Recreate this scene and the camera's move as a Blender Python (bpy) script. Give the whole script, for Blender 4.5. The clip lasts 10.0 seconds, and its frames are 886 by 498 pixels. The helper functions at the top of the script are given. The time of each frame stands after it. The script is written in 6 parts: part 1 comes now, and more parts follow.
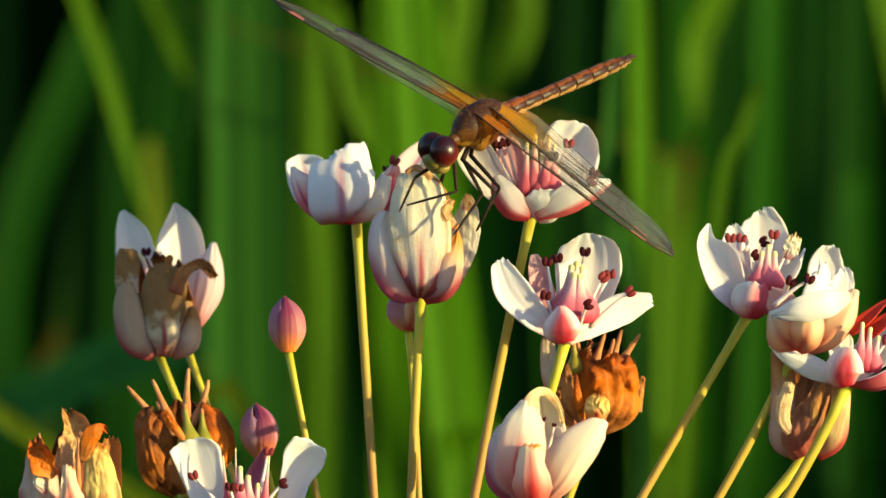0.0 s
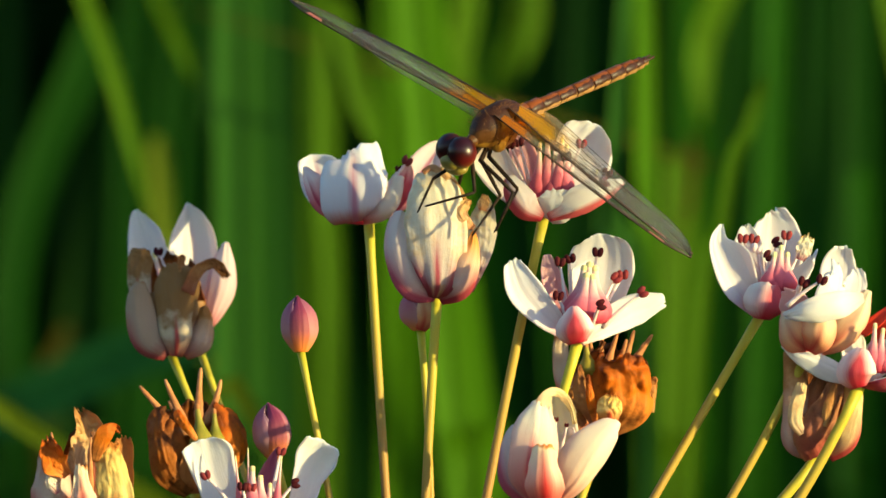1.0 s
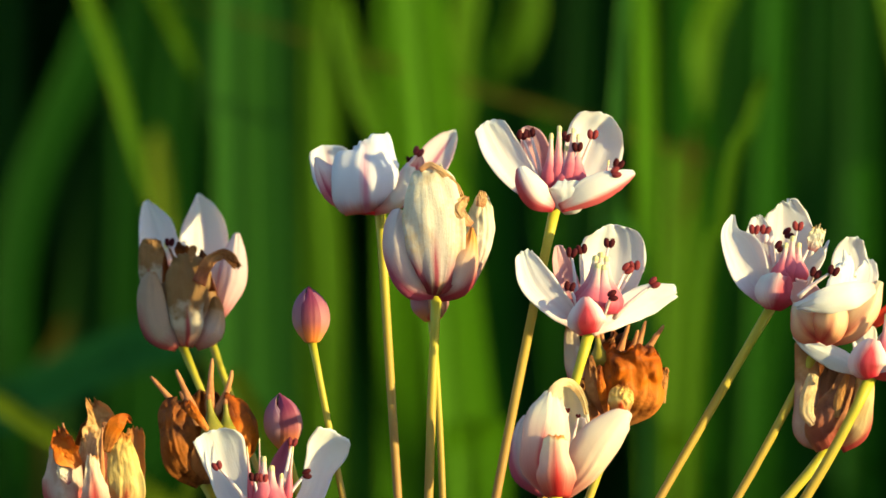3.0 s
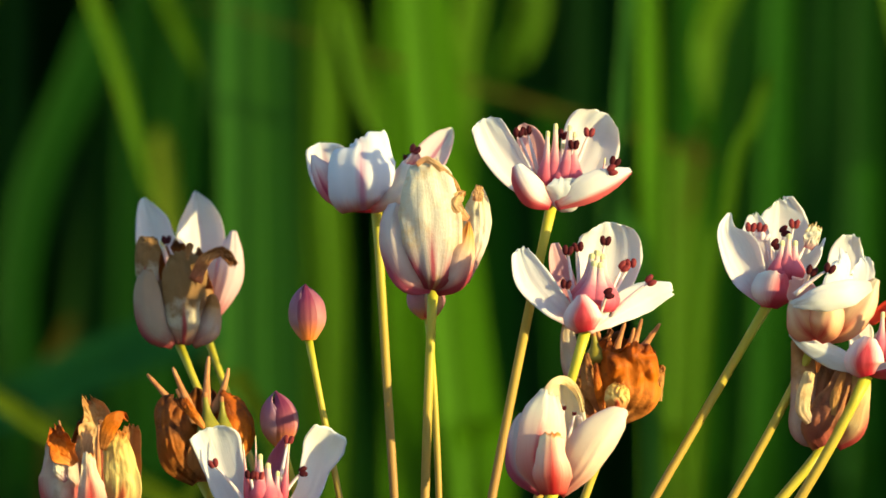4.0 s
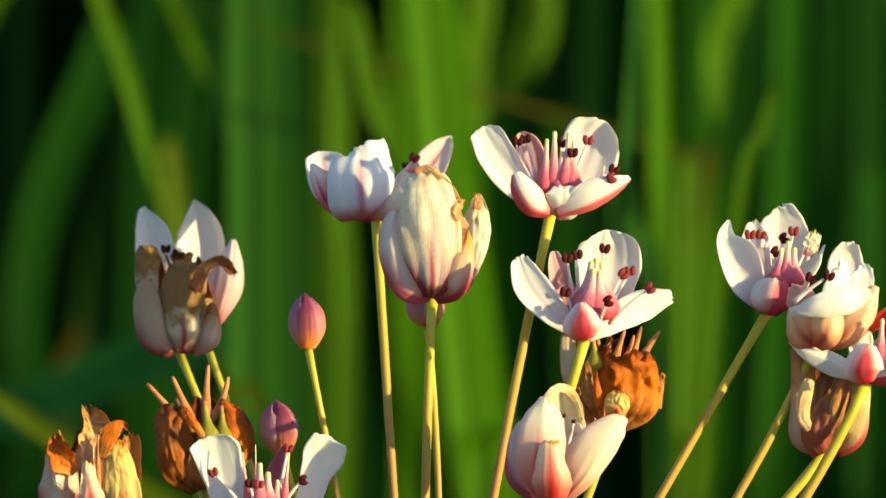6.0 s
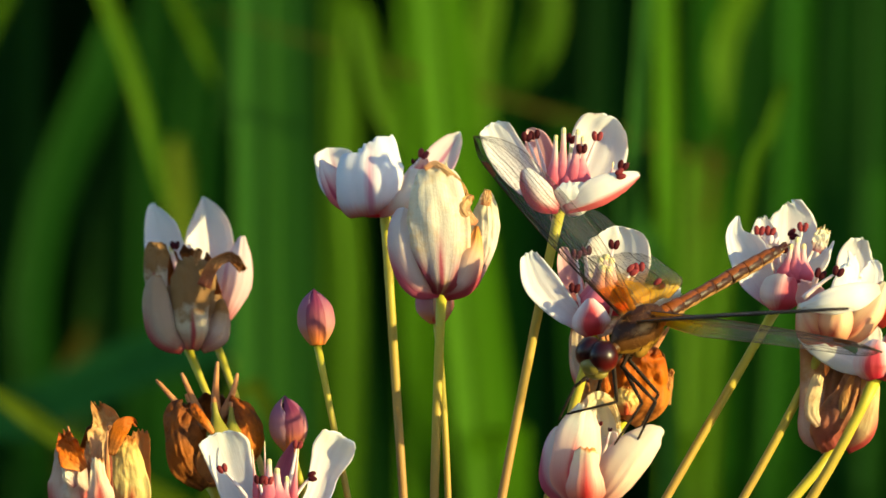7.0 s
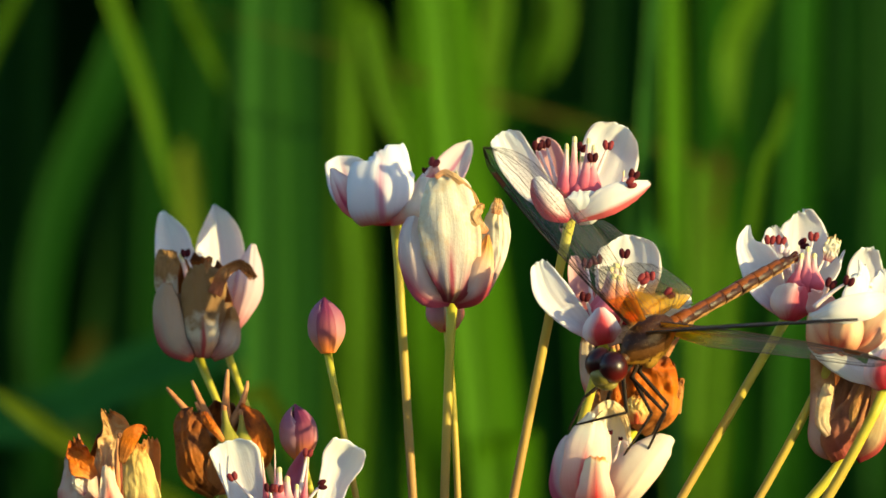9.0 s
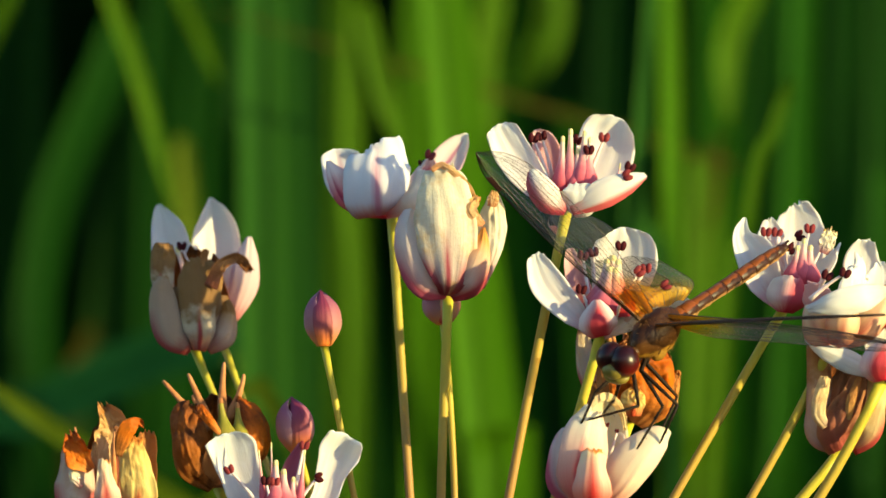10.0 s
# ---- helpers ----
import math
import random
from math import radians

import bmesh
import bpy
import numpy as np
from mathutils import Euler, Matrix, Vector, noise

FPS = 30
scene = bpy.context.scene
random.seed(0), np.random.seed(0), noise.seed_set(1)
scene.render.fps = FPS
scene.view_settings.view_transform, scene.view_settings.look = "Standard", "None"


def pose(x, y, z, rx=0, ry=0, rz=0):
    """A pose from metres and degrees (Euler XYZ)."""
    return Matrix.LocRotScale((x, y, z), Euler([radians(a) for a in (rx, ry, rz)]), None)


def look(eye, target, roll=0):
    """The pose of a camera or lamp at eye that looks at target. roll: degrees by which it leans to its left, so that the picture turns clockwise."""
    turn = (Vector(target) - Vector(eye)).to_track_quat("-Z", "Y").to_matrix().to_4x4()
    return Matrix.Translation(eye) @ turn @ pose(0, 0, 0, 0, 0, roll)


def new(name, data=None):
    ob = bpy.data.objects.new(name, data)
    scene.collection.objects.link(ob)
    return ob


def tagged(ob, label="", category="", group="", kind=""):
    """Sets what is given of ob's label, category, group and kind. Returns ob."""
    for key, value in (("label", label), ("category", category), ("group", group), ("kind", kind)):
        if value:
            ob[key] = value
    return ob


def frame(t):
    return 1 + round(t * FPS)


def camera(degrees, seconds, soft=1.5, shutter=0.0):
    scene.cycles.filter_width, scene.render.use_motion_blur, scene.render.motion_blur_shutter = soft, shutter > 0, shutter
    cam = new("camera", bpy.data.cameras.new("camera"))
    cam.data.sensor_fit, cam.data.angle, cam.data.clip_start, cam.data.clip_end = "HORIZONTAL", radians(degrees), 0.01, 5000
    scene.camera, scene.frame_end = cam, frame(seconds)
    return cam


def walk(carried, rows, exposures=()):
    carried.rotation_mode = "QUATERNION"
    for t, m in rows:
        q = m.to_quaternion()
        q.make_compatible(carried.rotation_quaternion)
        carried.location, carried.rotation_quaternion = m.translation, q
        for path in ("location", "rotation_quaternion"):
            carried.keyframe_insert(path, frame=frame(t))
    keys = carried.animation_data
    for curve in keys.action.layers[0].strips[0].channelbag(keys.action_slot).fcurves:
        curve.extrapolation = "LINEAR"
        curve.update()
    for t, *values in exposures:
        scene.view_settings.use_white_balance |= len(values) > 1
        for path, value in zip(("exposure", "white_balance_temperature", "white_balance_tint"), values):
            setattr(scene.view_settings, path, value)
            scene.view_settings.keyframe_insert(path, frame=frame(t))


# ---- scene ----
from itertools import product

# One drawing unit is S metres on the plane of the flowers, D metres before the camera.
LENS, D, H = 7.0, 0.88, 1.15
S = D * math.tan(radians(LENS / 2)) / 784
TIMES = (0, 0.5, 1, 1.5, 2, 2.5, 2.7, 3.8, 4, 4.5, 5, 5.5, 5.7, 6.8, 7, 7.5, 8, 8.5, 9, 9.5, 10)
# The slow pan of the held camera: how far the reeds drift over the picture.
PAN_X = (-24, -19, -15, -19, -17, -13, -15, -9, -7, 0, 2, 14, 10, 17, 22, 19, 25, 34, 36, 35, 30)
PAN_Y = (14, 11, 10, 8, 3, 1, 2, -4, -1, 0, 0, 10, 14, 11, 14, 12, 13, 17, 23, 20, 12)

cam = camera(LENS, 10.0, soft=1.6)
cam.data.dof.use_dof = True
cam.data.dof.focus_distance = D - 0.004
cam.data.dof.aperture_fstop = 40.0
UNIT = S / D
walk(cam, [(t, pose(0, 0, H, 90 + math.degrees(py * UNIT), 0, math.degrees(px * UNIT)))
           for t, px, py in zip(TIMES, PAN_X, PAN_Y)])

# ---- light: a low evening sun from the front right, and the clear sky ----
SUN_AZ, SUN_EL = 118, 7.5
world = bpy.data.worlds.new("evening_sky")
scene.world = world
world.use_nodes = True
wn = world.node_tree.nodes
sky = wn.new("ShaderNodeTexSky")
sky.sky_type, sky.sun_disc = "NISHITA", False
sky.air_density, sky.dust_density, sky.ozone_density = 1.0, 0.4, 2.5
sky.sun_elevation, sky.sun_rotation = radians(SUN_EL), radians(SUN_AZ)
wn["Background"].inputs["Strength"].default_value = 0.15
world.node_tree.links.new(sky.outputs["Color"], wn["Background"].inputs["Color"])
sun_data = bpy.data.lights.new("sun", "SUN")
sun_data.energy, sun_data.angle, sun_data.color = 3.2, radians(0.6), (1.0, 0.87, 0.42)
sun = new("sun", sun_data)
sd = Vector((math.sin(radians(SUN_AZ)) * math.cos(radians(SUN_EL)),
             math.cos(radians(SUN_AZ)) * math.cos(radians(SUN_EL)), math.sin(radians(SUN_EL))))
sun.matrix_world = look(sd * 30, (0, 0, 0))
scene.view_settings.exposure = 1.56


# ---- materials ----
def material(name, rough=0.5, spec=0.3):
    m = bpy.data.materials.new(name)
    m.use_nodes = True
    b = m.node_tree.nodes["Principled BSDF"]
    b.inputs["Roughness"].default_value = rough
    b.inputs["Specular IOR Level"].default_value = spec
    return m, m.node_tree, b


def nd(tree, kind, **ins):
    n = tree.nodes.new(kind)
    for k, v in ins.items():
        n.inputs[k.replace("_", " ")].default_value = v
    return n


def ramp(tree, fac, stops):
    r = tree.nodes.new("ShaderNodeValToRGB")
    while len(r.color_ramp.elements) < len(stops):
        r.color_ramp.elements.new(0.5)
    for e, (p, c) in zip(r.color_ramp.elements, stops):
        e.position, e.color = p, (*c, 1)
    tree.links.new(fac, r.inputs[0])
    return r.outputs[0]


def mixed(tree, fac, a, b, mode="MIX"):
    m = tree.nodes.new("ShaderNodeMix")
    m.data_type, m.blend_type = "RGBA", mode
    for sock, v in ((m.inputs[0], fac), (m.inputs[6], a), (m.inputs[7], b)):
        if isinstance(v, bpy.types.NodeSocket):
            tree.links.new(v, sock)
        else:
            sock.default_value = v if isinstance(v, float) else (*v, 1)
    return m.outputs[2]


def mathn(tree, op, a, b=0.0):
    m = tree.nodes.new("ShaderNodeMath")
    m.operation = op
    for sock, v in zip(m.inputs, (a, b)):
        if isinstance(v, bpy.types.NodeSocket):
            tree.links.new(v, sock)
        else:
            sock.default_value = v
    return m.outputs[0]


def uv_of(tree):
    c = tree.nodes.new("ShaderNodeTexCoord")
    s = tree.nodes.new("ShaderNodeSeparateXYZ")
    tree.links.new(c.outputs["UV"], s.inputs[0])
    return c, s.outputs[0], s.outputs[1]


def noise_at(tree, coord, scale, detail=3.0, rough=0.55, stretch=None):
    n = nd(tree, "ShaderNodeTexNoise", Scale=scale, Detail=detail, Roughness=rough)
    if stretch:
        mp = tree.nodes.new("ShaderNodeMapping")
        mp.inputs["Scale"].default_value = stretch
        tree.links.new(coord, mp.inputs[0])
        coord = mp.outputs[0]
    tree.links.new(coord, n.inputs["Vector"])
    return n.outputs[0]


def bumped(tree, bsdf, height, strength, dist):
    b = nd(tree, "ShaderNodeBump", Strength=strength, Distance=dist)
    tree.links.new(height, b.inputs["Height"])
    tree.links.new(b.outputs[0], bsdf.inputs["Normal"])
    return b.outputs[0]


def thin(tree, bsdf, colour, share, normal=None):
    """Let part of the light through a thin leaf or petal."""
    tr = tree.nodes.new("ShaderNodeBsdfTranslucent")
    mx = tree.nodes.new("ShaderNodeMixShader")
    mx.inputs[0].default_value = share
    tree.links.new(colour, tr.inputs[0])
    if normal:
        tree.links.new(normal, tr.inputs["Normal"])
    tree.links.new(bsdf.outputs[0], mx.inputs[1])
    tree.links.new(tr.outputs[0], mx.inputs[2])
    tree.links.new(mx.outputs[0], tree.nodes["Material Output"].inputs[0])


def petal_mat(name, base, mid, tip, rib=None, rib_w=0.12, rib_end=0.75, rib_k=3.2, edge=None, spots=None, spot_at=0.62,
              veins=0.25, share=0.40, rough=0.55, mid_at=0.36, mottle=None, patch=0.5, seam=None, seam_end=0.7, flank=None, flank_w=0.42, flank_end=1.6, side=0):
    """u runs across the petal, v from its foot to its tip."""
    m, t, b = material(name, rough, 0.2)
    c, u, v = uv_of(t)
    big = noise_at(t, c.outputs["Object"], 330.0, 5.0)
    fine = noise_at(t, c.outputs["Object"], 1500.0, 4.0, 0.6)
    streak = noise_at(t, c.outputs["UV"], 1.0, 4.0, 0.6, (26, 1.6, 1))
    wave = mathn(t, "ADD", v, mathn(t, "MULTIPLY", mathn(t, "SUBTRACT", streak, 0.5), 0.16))
    col = ramp(t, wave, [(0.0, base), (mid_at, mid), (0.8, tip)])
    off = mathn(t, "ABSOLUTE", mathn(t, "SUBTRACT", u, 0.5))
    # Blotches; the dark ones of withered petals also paint in shaded creases.
    if mottle:
        f = mathn(t, "ADD", mathn(t, "MULTIPLY", big, 0.75), mathn(t, "MULTIPLY", fine, 0.25))
        f = mathn(t, "MINIMUM", mathn(t, "MAXIMUM", mathn(t, "MULTIPLY", mathn(t, "SUBTRACT", f, patch - 0.03), 5.0), 0.0), 0.85)
        col = mixed(t, f, col, mottle)
    if edge:
        f = mathn(t, "MULTIPLY", mathn(t, "POWER", mathn(t, "MULTIPLY", off, 2.0), 5.0), 0.6)
        col = mixed(t, f, col, edge)
    if seam:
        f = mathn(t, "POWER", mathn(t, "MULTIPLY", off, 2.0), 1.6)
        f = mathn(t, "MULTIPLY", f, mathn(t, "MAXIMUM", mathn(t, "SUBTRACT", 1.0, mathn(t, "DIVIDE", wave, seam_end)), 0.0))
        col = mixed(t, mathn(t, "MINIMUM", mathn(t, "MULTIPLY", f, 3.2), 0.92), col, seam)
    if flank:
        w = mathn(t, "SUBTRACT", 1.0, u) if side else u
        w = mathn(t, "ADD", w, mathn(t, "MULTIPLY", mathn(t, "SUBTRACT", streak, 0.5), 0.22))
        f = mathn(t, "MAXIMUM", mathn(t, "SUBTRACT", 1.0, mathn(t, "DIVIDE", w, flank_w)), 0.0)
        f = mathn(t, "MULTIPLY", f, mathn(t, "MAXIMUM", mathn(t, "SUBTRACT", 1.15, mathn(t, "DIVIDE", v, flank_end)), 0.0))
        col = mixed(t, mathn(t, "MINIMUM", mathn(t, "MULTIPLY", f, 1.9), 0.92), col, flank)
    if rib:
        w = mathn(t, "ADD", off, mathn(t, "MULTIPLY", mathn(t, "SUBTRACT", streak, 0.5), 0.12))
        f = mathn(t, "SUBTRACT", 1.0, mathn(t, "DIVIDE", w, rib_w))
        g = mathn(t, "SUBTRACT", 1.0, mathn(t, "DIVIDE", v, rib_end))
        f = mathn(t, "MULTIPLY", mathn(t, "MAXIMUM", f, 0.0), mathn(t, "MAXIMUM", g, 0.0))
        f = mathn(t, "MINIMUM", mathn(t, "MULTIPLY", f, rib_k), 0.92)
        col = mixed(t, f, col, rib)
    if spots:
        f = mathn(t, "ADD", v, mathn(t, "MULTIPLY", mathn(t, "SUBTRACT", big, 0.5), 0.7))
        f = mathn(t, "MINIMUM", mathn(t, "MAXIMUM", mathn(t, "MULTIPLY", mathn(t, "SUBTRACT", f, spot_at), 9.0), 0.0), 0.95)
        col = mixed(t, f, col, spots)
    f = mathn(t, "MULTIPLY", mathn(t, "SUBTRACT", streak, 0.5), veins * 2)
    col = mixed(t, mathn(t, "ABSOLUTE", f), col, tuple(x * 0.62 for x in mid))
    t.links.new(col, b.inputs["Base Color"])
    relief = mathn(t, "ADD", mathn(t, "MULTIPLY", streak, 0.3 if mottle else 0.5), mathn(t, "MULTIPLY", fine, 0.4))
    relief = mathn(t, "ADD", relief, mathn(t, "MULTIPLY", big, 0.6 if mottle else 0.1))
    n = bumped(t, b, relief, 0.45 if mottle else 0.25, 0.0004 if mottle else 0.0003)
    thin(t, b, col, share, n)
    return m


WHITE, CREAM = (0.83, 0.80, 0.74), (0.83, 0.73, 0.48)
ROSE, DEEP = (0.62, 0.12, 0.17), (0.45, 0.03, 0.08)
M = {}
M["inner"] = petal_mat("petal_inner_white", (0.70, 0.24, 0.30), (0.86, 0.80, 0.77), WHITE, veins=0.08, mid_at=0.22)
M["outer"] = petal_mat("petal_outer_white", (0.54, 0.02, 0.05), (0.82, 0.60, 0.61), WHITE, rib=(0.64, 0.20, 0.30), rib_w=0.08, rib_end=0.95, veins=0.15, mid_at=0.38, edge=(0.74, 0.36, 0.42))
M["plain"] = petal_mat("petal_plain_white", (0.78, 0.52, 0.46), WHITE, WHITE, veins=0.14, mid_at=0.25)
M["stripe"] = petal_mat("petal_outer_crimson_striped", (0.60, 0.05, 0.08), (0.84, 0.66, 0.63), (0.86, 0.72, 0.69), rib=(0.60, 0.010, 0.035), rib_w=0.40, rib_end=1.25, rib_k=2.4, veins=0.15, mid_at=0.28)
M["rosy"] = petal_mat("petal_outer_rosy", (0.52, 0.006, 0.025), (0.70, 0.17, 0.20), (0.86, 0.70, 0.66), rib=DEEP, rib_w=0.10, rib_end=0.9, edge=(0.54, 0.05, 0.09), veins=0.25, mid_at=0.55)
M["peach"] = petal_mat("petal_outer_peach", (0.54, 0.03, 0.025), (0.82, 0.44, 0.22), (0.86, 0.72, 0.46), rib=(0.56, 0.05, 0.04), rib_w=0.22, rib_end=0.9, rib_k=1.1, edge=(0.66, 0.14, 0.10), veins=0.4, mid_at=0.32)
M["soft"] = petal_mat("petal_outer_cream_rose_footed", (0.58, 0.015, 0.035), (0.82, 0.48, 0.38), (0.85, 0.77, 0.61), rib=(0.62, 0.06, 0.09), rib_w=0.12, rib_end=0.7, veins=0.25, mid_at=0.48, edge=(0.80, 0.46, 0.38))
M["mauve"] = petal_mat("petal_outer_pale_mauve", (0.58, 0.12, 0.14), (0.78, 0.50, 0.50), (0.80, 0.64, 0.62), veins=0.12, mid_at=0.28, edge=(0.62, 0.30, 0.32))
M["pinkin"] = petal_mat("petal_inner_pink", (0.58, 0.12, 0.17), (0.72, 0.34, 0.36), (0.78, 0.48, 0.46), veins=0.3)
M["frayed"] = petal_mat("petal_frayed_cream", (0.50, 0.14, 0.16), (0.80, 0.70, 0.56), (0.84, 0.74, 0.48), spots=(0.62, 0.36, 0.10), spot_at=0.95, veins=0.2, mid_at=0.3, mottle=(0.80, 0.60, 0.28), patch=0.60)
# Greyer middle and yellower top also carry the shade below and sun above.
M["cream"] = petal_mat("petal_faded_cream_sunlit_top", (0.34, 0.02, 0.07), (0.74, 0.64, 0.57), (0.84, 0.75, 0.54), rib=(0.38, 0.03, 0.07), rib_w=0.11, rib_end=0.48, rib_k=2.4, seam=(0.38, 0.03, 0.07), seam_end=0.36, spots=(0.58, 0.31, 0.10), spot_at=0.97, veins=0.2, mid_at=0.16, mottle=(0.78, 0.53, 0.22), patch=0.54)
# Darkened upper part and bright orange base also stand in for shade and sun.
M["bud"] = petal_mat("bud_shaded_purple_lit_orange_base", (0.80, 0.22, 0.03), (0.28, 0.065, 0.075), (0.20, 0.028, 0.07), veins=0.2, share=0.12, mid_at=0.40)
M["bud_pale"] = petal_mat("bud_shaded_mauve_lit_orange_base", (0.74, 0.25, 0.05), (0.42, 0.18, 0.17), (0.29, 0.08, 0.13), edge=(0.52, 0.36, 0.38), veins=0.2, share=0.12, mid_at=0.32)
M["lilac"] = petal_mat("petal_lilac_white", (0.64, 0.16, 0.14), (0.78, 0.72, 0.76), (0.82, 0.80, 0.80), rib=(0.62, 0.24, 0.34), rib_w=0.10, rib_end=1.1, rib_k=1.5, veins=0.1, mid_at=0.24)
M["lavish"] = petal_mat("petal_outer_pale_crimson_rimmed", (0.40, 0.04, 0.08), (0.70, 0.55, 0.52), (0.72, 0.60, 0.55), seam=(0.48, 0.06, 0.12), seam_end=0.62, edge=(0.58, 0.22, 0.26), veins=0.18, mid_at=0.24)
M["blush"] = petal_mat("petal_outer_blush_cream", (0.66, 0.07, 0.07), (0.84, 0.62, 0.44), (0.86, 0.77, 0.60), edge=(0.80, 0.46, 0.38), veins=0.18, mid_at=0.34)
M["flushed"] = petal_mat("petal_outer_white_crimson_side", (0.60, 0.06, 0.08), (0.84, 0.70, 0.64), WHITE, flank=(0.56, 0.02, 0.05), flank_w=0.55, veins=0.15, mid_at=0.20)
M["rimmed"] = petal_mat("petal_outer_white_rosy_rim", (0.66, 0.12, 0.12), (0.85, 0.76, 0.66), WHITE, flank=(0.60, 0.05, 0.06), flank_w=0.40, side=1, veins=0.15, mid_at=0.20)
M["blazed"] = petal_mat("petal_outer_white_crimson_blaze", (0.60, 0.06, 0.08), (0.84, 0.68, 0.63), WHITE, flank=(0.58, 0.015, 0.05), flank_w=0.85, flank_end=1.7, side=1, veins=0.15, mid_at=0.22)
M["kindled"] = petal_mat("petal_outer_kindled_red", (0.68, 0.05, 0.04), (0.84, 0.56, 0.42), (0.85, 0.72, 0.46), rib=(0.66, 0.02, 0.025), rib_w=0.30, rib_end=1.1, rib_k=1.3, spots=(0.78, 0.26, 0.03), spot_at=0.93, veins=0.25, mid_at=0.45)
M["plum"] = petal_mat("petal_inner_plum", (0.52, 0.12, 0.16), (0.48, 0.13, 0.20), (0.44, 0.10, 0.17), veins=0.3, edge=(0.62, 0.30, 0.34))
M["flame"] = petal_mat("petal_cream_flame_edged", (0.36, 0.02, 0.05), (0.74, 0.62, 0.56), (0.84, 0.36, 0.07), veins=0.15, mid_at=0.26, seam=(0.40, 0.02, 0.05), seam_end=0.52)
M["paling"] = petal_mat("petal_paling_rose_footed", (0.46, 0.06, 0.07), (0.80, 0.68, 0.58), (0.70, 0.52, 0.34), edge=(0.52, 0.24, 0.16), spots=(0.46, 0.20, 0.05), spot_at=0.86, veins=0.15, share=0.4, mid_at=0.24, seam=(0.48, 0.08, 0.08), seam_end=0.45, mottle=(0.62, 0.42, 0.24), patch=0.55)
M["rust"] = petal_mat("petal_rusty_rose_footed", (0.50, 0.16, 0.10), (0.60, 0.27, 0.09), (0.44, 0.17, 0.045), spots=(0.18, 0.06, 0.015), spot_at=0.84, veins=0.15, share=0.4, mid_at=0.3, mottle=(0.26, 0.085, 0.02), patch=0.51)
M["tan"] = petal_mat("petal_withering_tan", (0.60, 0.26, 0.12), (0.74, 0.46, 0.22), (0.68, 0.38, 0.14), spots=(0.44, 0.18, 0.04), spot_at=0.86, veins=0.18, share=0.4, mottle=(0.54, 0.26, 0.08), patch=0.54)
M["fading"] = petal_mat("petal_fading_brown_topped", (0.44, 0.07, 0.07), (0.74, 0.54, 0.42), (0.58, 0.30, 0.10), edge=(0.48, 0.16, 0.10), spots=(0.46, 0.20, 0.05), spot_at=0.70, veins=0.15, share=0.35, mottle=(0.58, 0.33, 0.17), patch=0.55)
M["faded"] = petal_mat("petal_faded_brown", (0.46, 0.05, 0.06), (0.66, 0.50, 0.40), (0.38, 0.18, 0.05), rib=(0.46, 0.06, 0.07), rib_w=0.12, rib_end=0.4, spots=(0.32, 0.15, 0.045), spot_at=0.48, veins=0.6, share=0.3, mottle=(0.60, 0.36, 0.20), patch=0.6, mid_at=0.2)
M["brown"] = petal_mat("petal_dead_brown", (0.40, 0.14, 0.03), (0.46, 0.14, 0.018), (0.34, 0.09, 0.012), spots=(0.12, 0.035, 0.008), spot_at=0.82, veins=0.15, share=0.42, rough=0.6, mottle=(0.07, 0.018, 0.005), patch=0.48)
M["buff"] = petal_mat("petal_dead_buff", (0.62, 0.33, 0.12), (0.60, 0.28, 0.075), (0.54, 0.21, 0.05), spots=(0.34, 0.12, 0.03), spot_at=0.9, veins=0.18, share=0.4, mottle=(0.36, 0.13, 0.03), patch=0.54)
M["orange"] = petal_mat("petal_dead_orange", (0.86, 0.36, 0.10), (0.82, 0.22, 0.010), (0.62, 0.13, 0.008), spots=(0.24, 0.05, 0.006), spot_at=0.86, veins=0.15, share=0.46, mottle=(0.20, 0.038, 0.005), patch=0.51)
M["yellow"] = petal_mat("petal_withering_yellow", (0.76, 0.16, 0.06), (0.88, 0.66, 0.22), (0.82, 0.50, 0.12), rib=(0.66, 0.10, 0.04), rib_w=0.16, rib_end=0.4, spots=(0.60, 0.18, 0.02), spot_at=0.82, veins=0.12, mottle=(0.80, 0.46, 0.12), patch=0.60)
M["ashen"] = petal_mat("petal_fading_ashen_crimson_side", (0.44, 0.05, 0.06), (0.54, 0.40, 0.31), (0.46, 0.29, 0.17), flank=(0.46, 0.07, 0.08), flank_w=0.30, flank_end=0.5, spots=(0.36, 0.17, 0.06), spot_at=0.98, veins=0.15, share=0.35, mid_at=0.20, mottle=(0.52, 0.38, 0.28), patch=0.58)
M["singed"] = petal_mat("petal_cream_footed_brown_topped", (0.52, 0.10, 0.08), (0.74, 0.60, 0.42), (0.38, 0.18, 0.05), rib=(0.50, 0.05, 0.06), rib_w=0.10, rib_end=0.45, spots=(0.31, 0.145, 0.04), spot_at=0.34, veins=0.2, share=0.35, mid_at=0.24, mottle=(0.26, 0.11, 0.03), patch=0.60)
M["withering"] = petal_mat("petal_withering_cream", (0.66, 0.42, 0.26), (0.80, 0.62, 0.34), (0.78, 0.56, 0.26), veins=0.2, mottle=(0.60, 0.34, 0.14), patch=0.53)
M["russet"] = petal_mat("petal_withered_russet", (0.42, 0.07, 0.06), (0.44, 0.15, 0.08), (0.40, 0.15, 0.05), edge=(0.60, 0.28, 0.12), veins=0.5, share=0.4, mid_at=0.35, mottle=(0.15, 0.045, 0.02), patch=0.50)
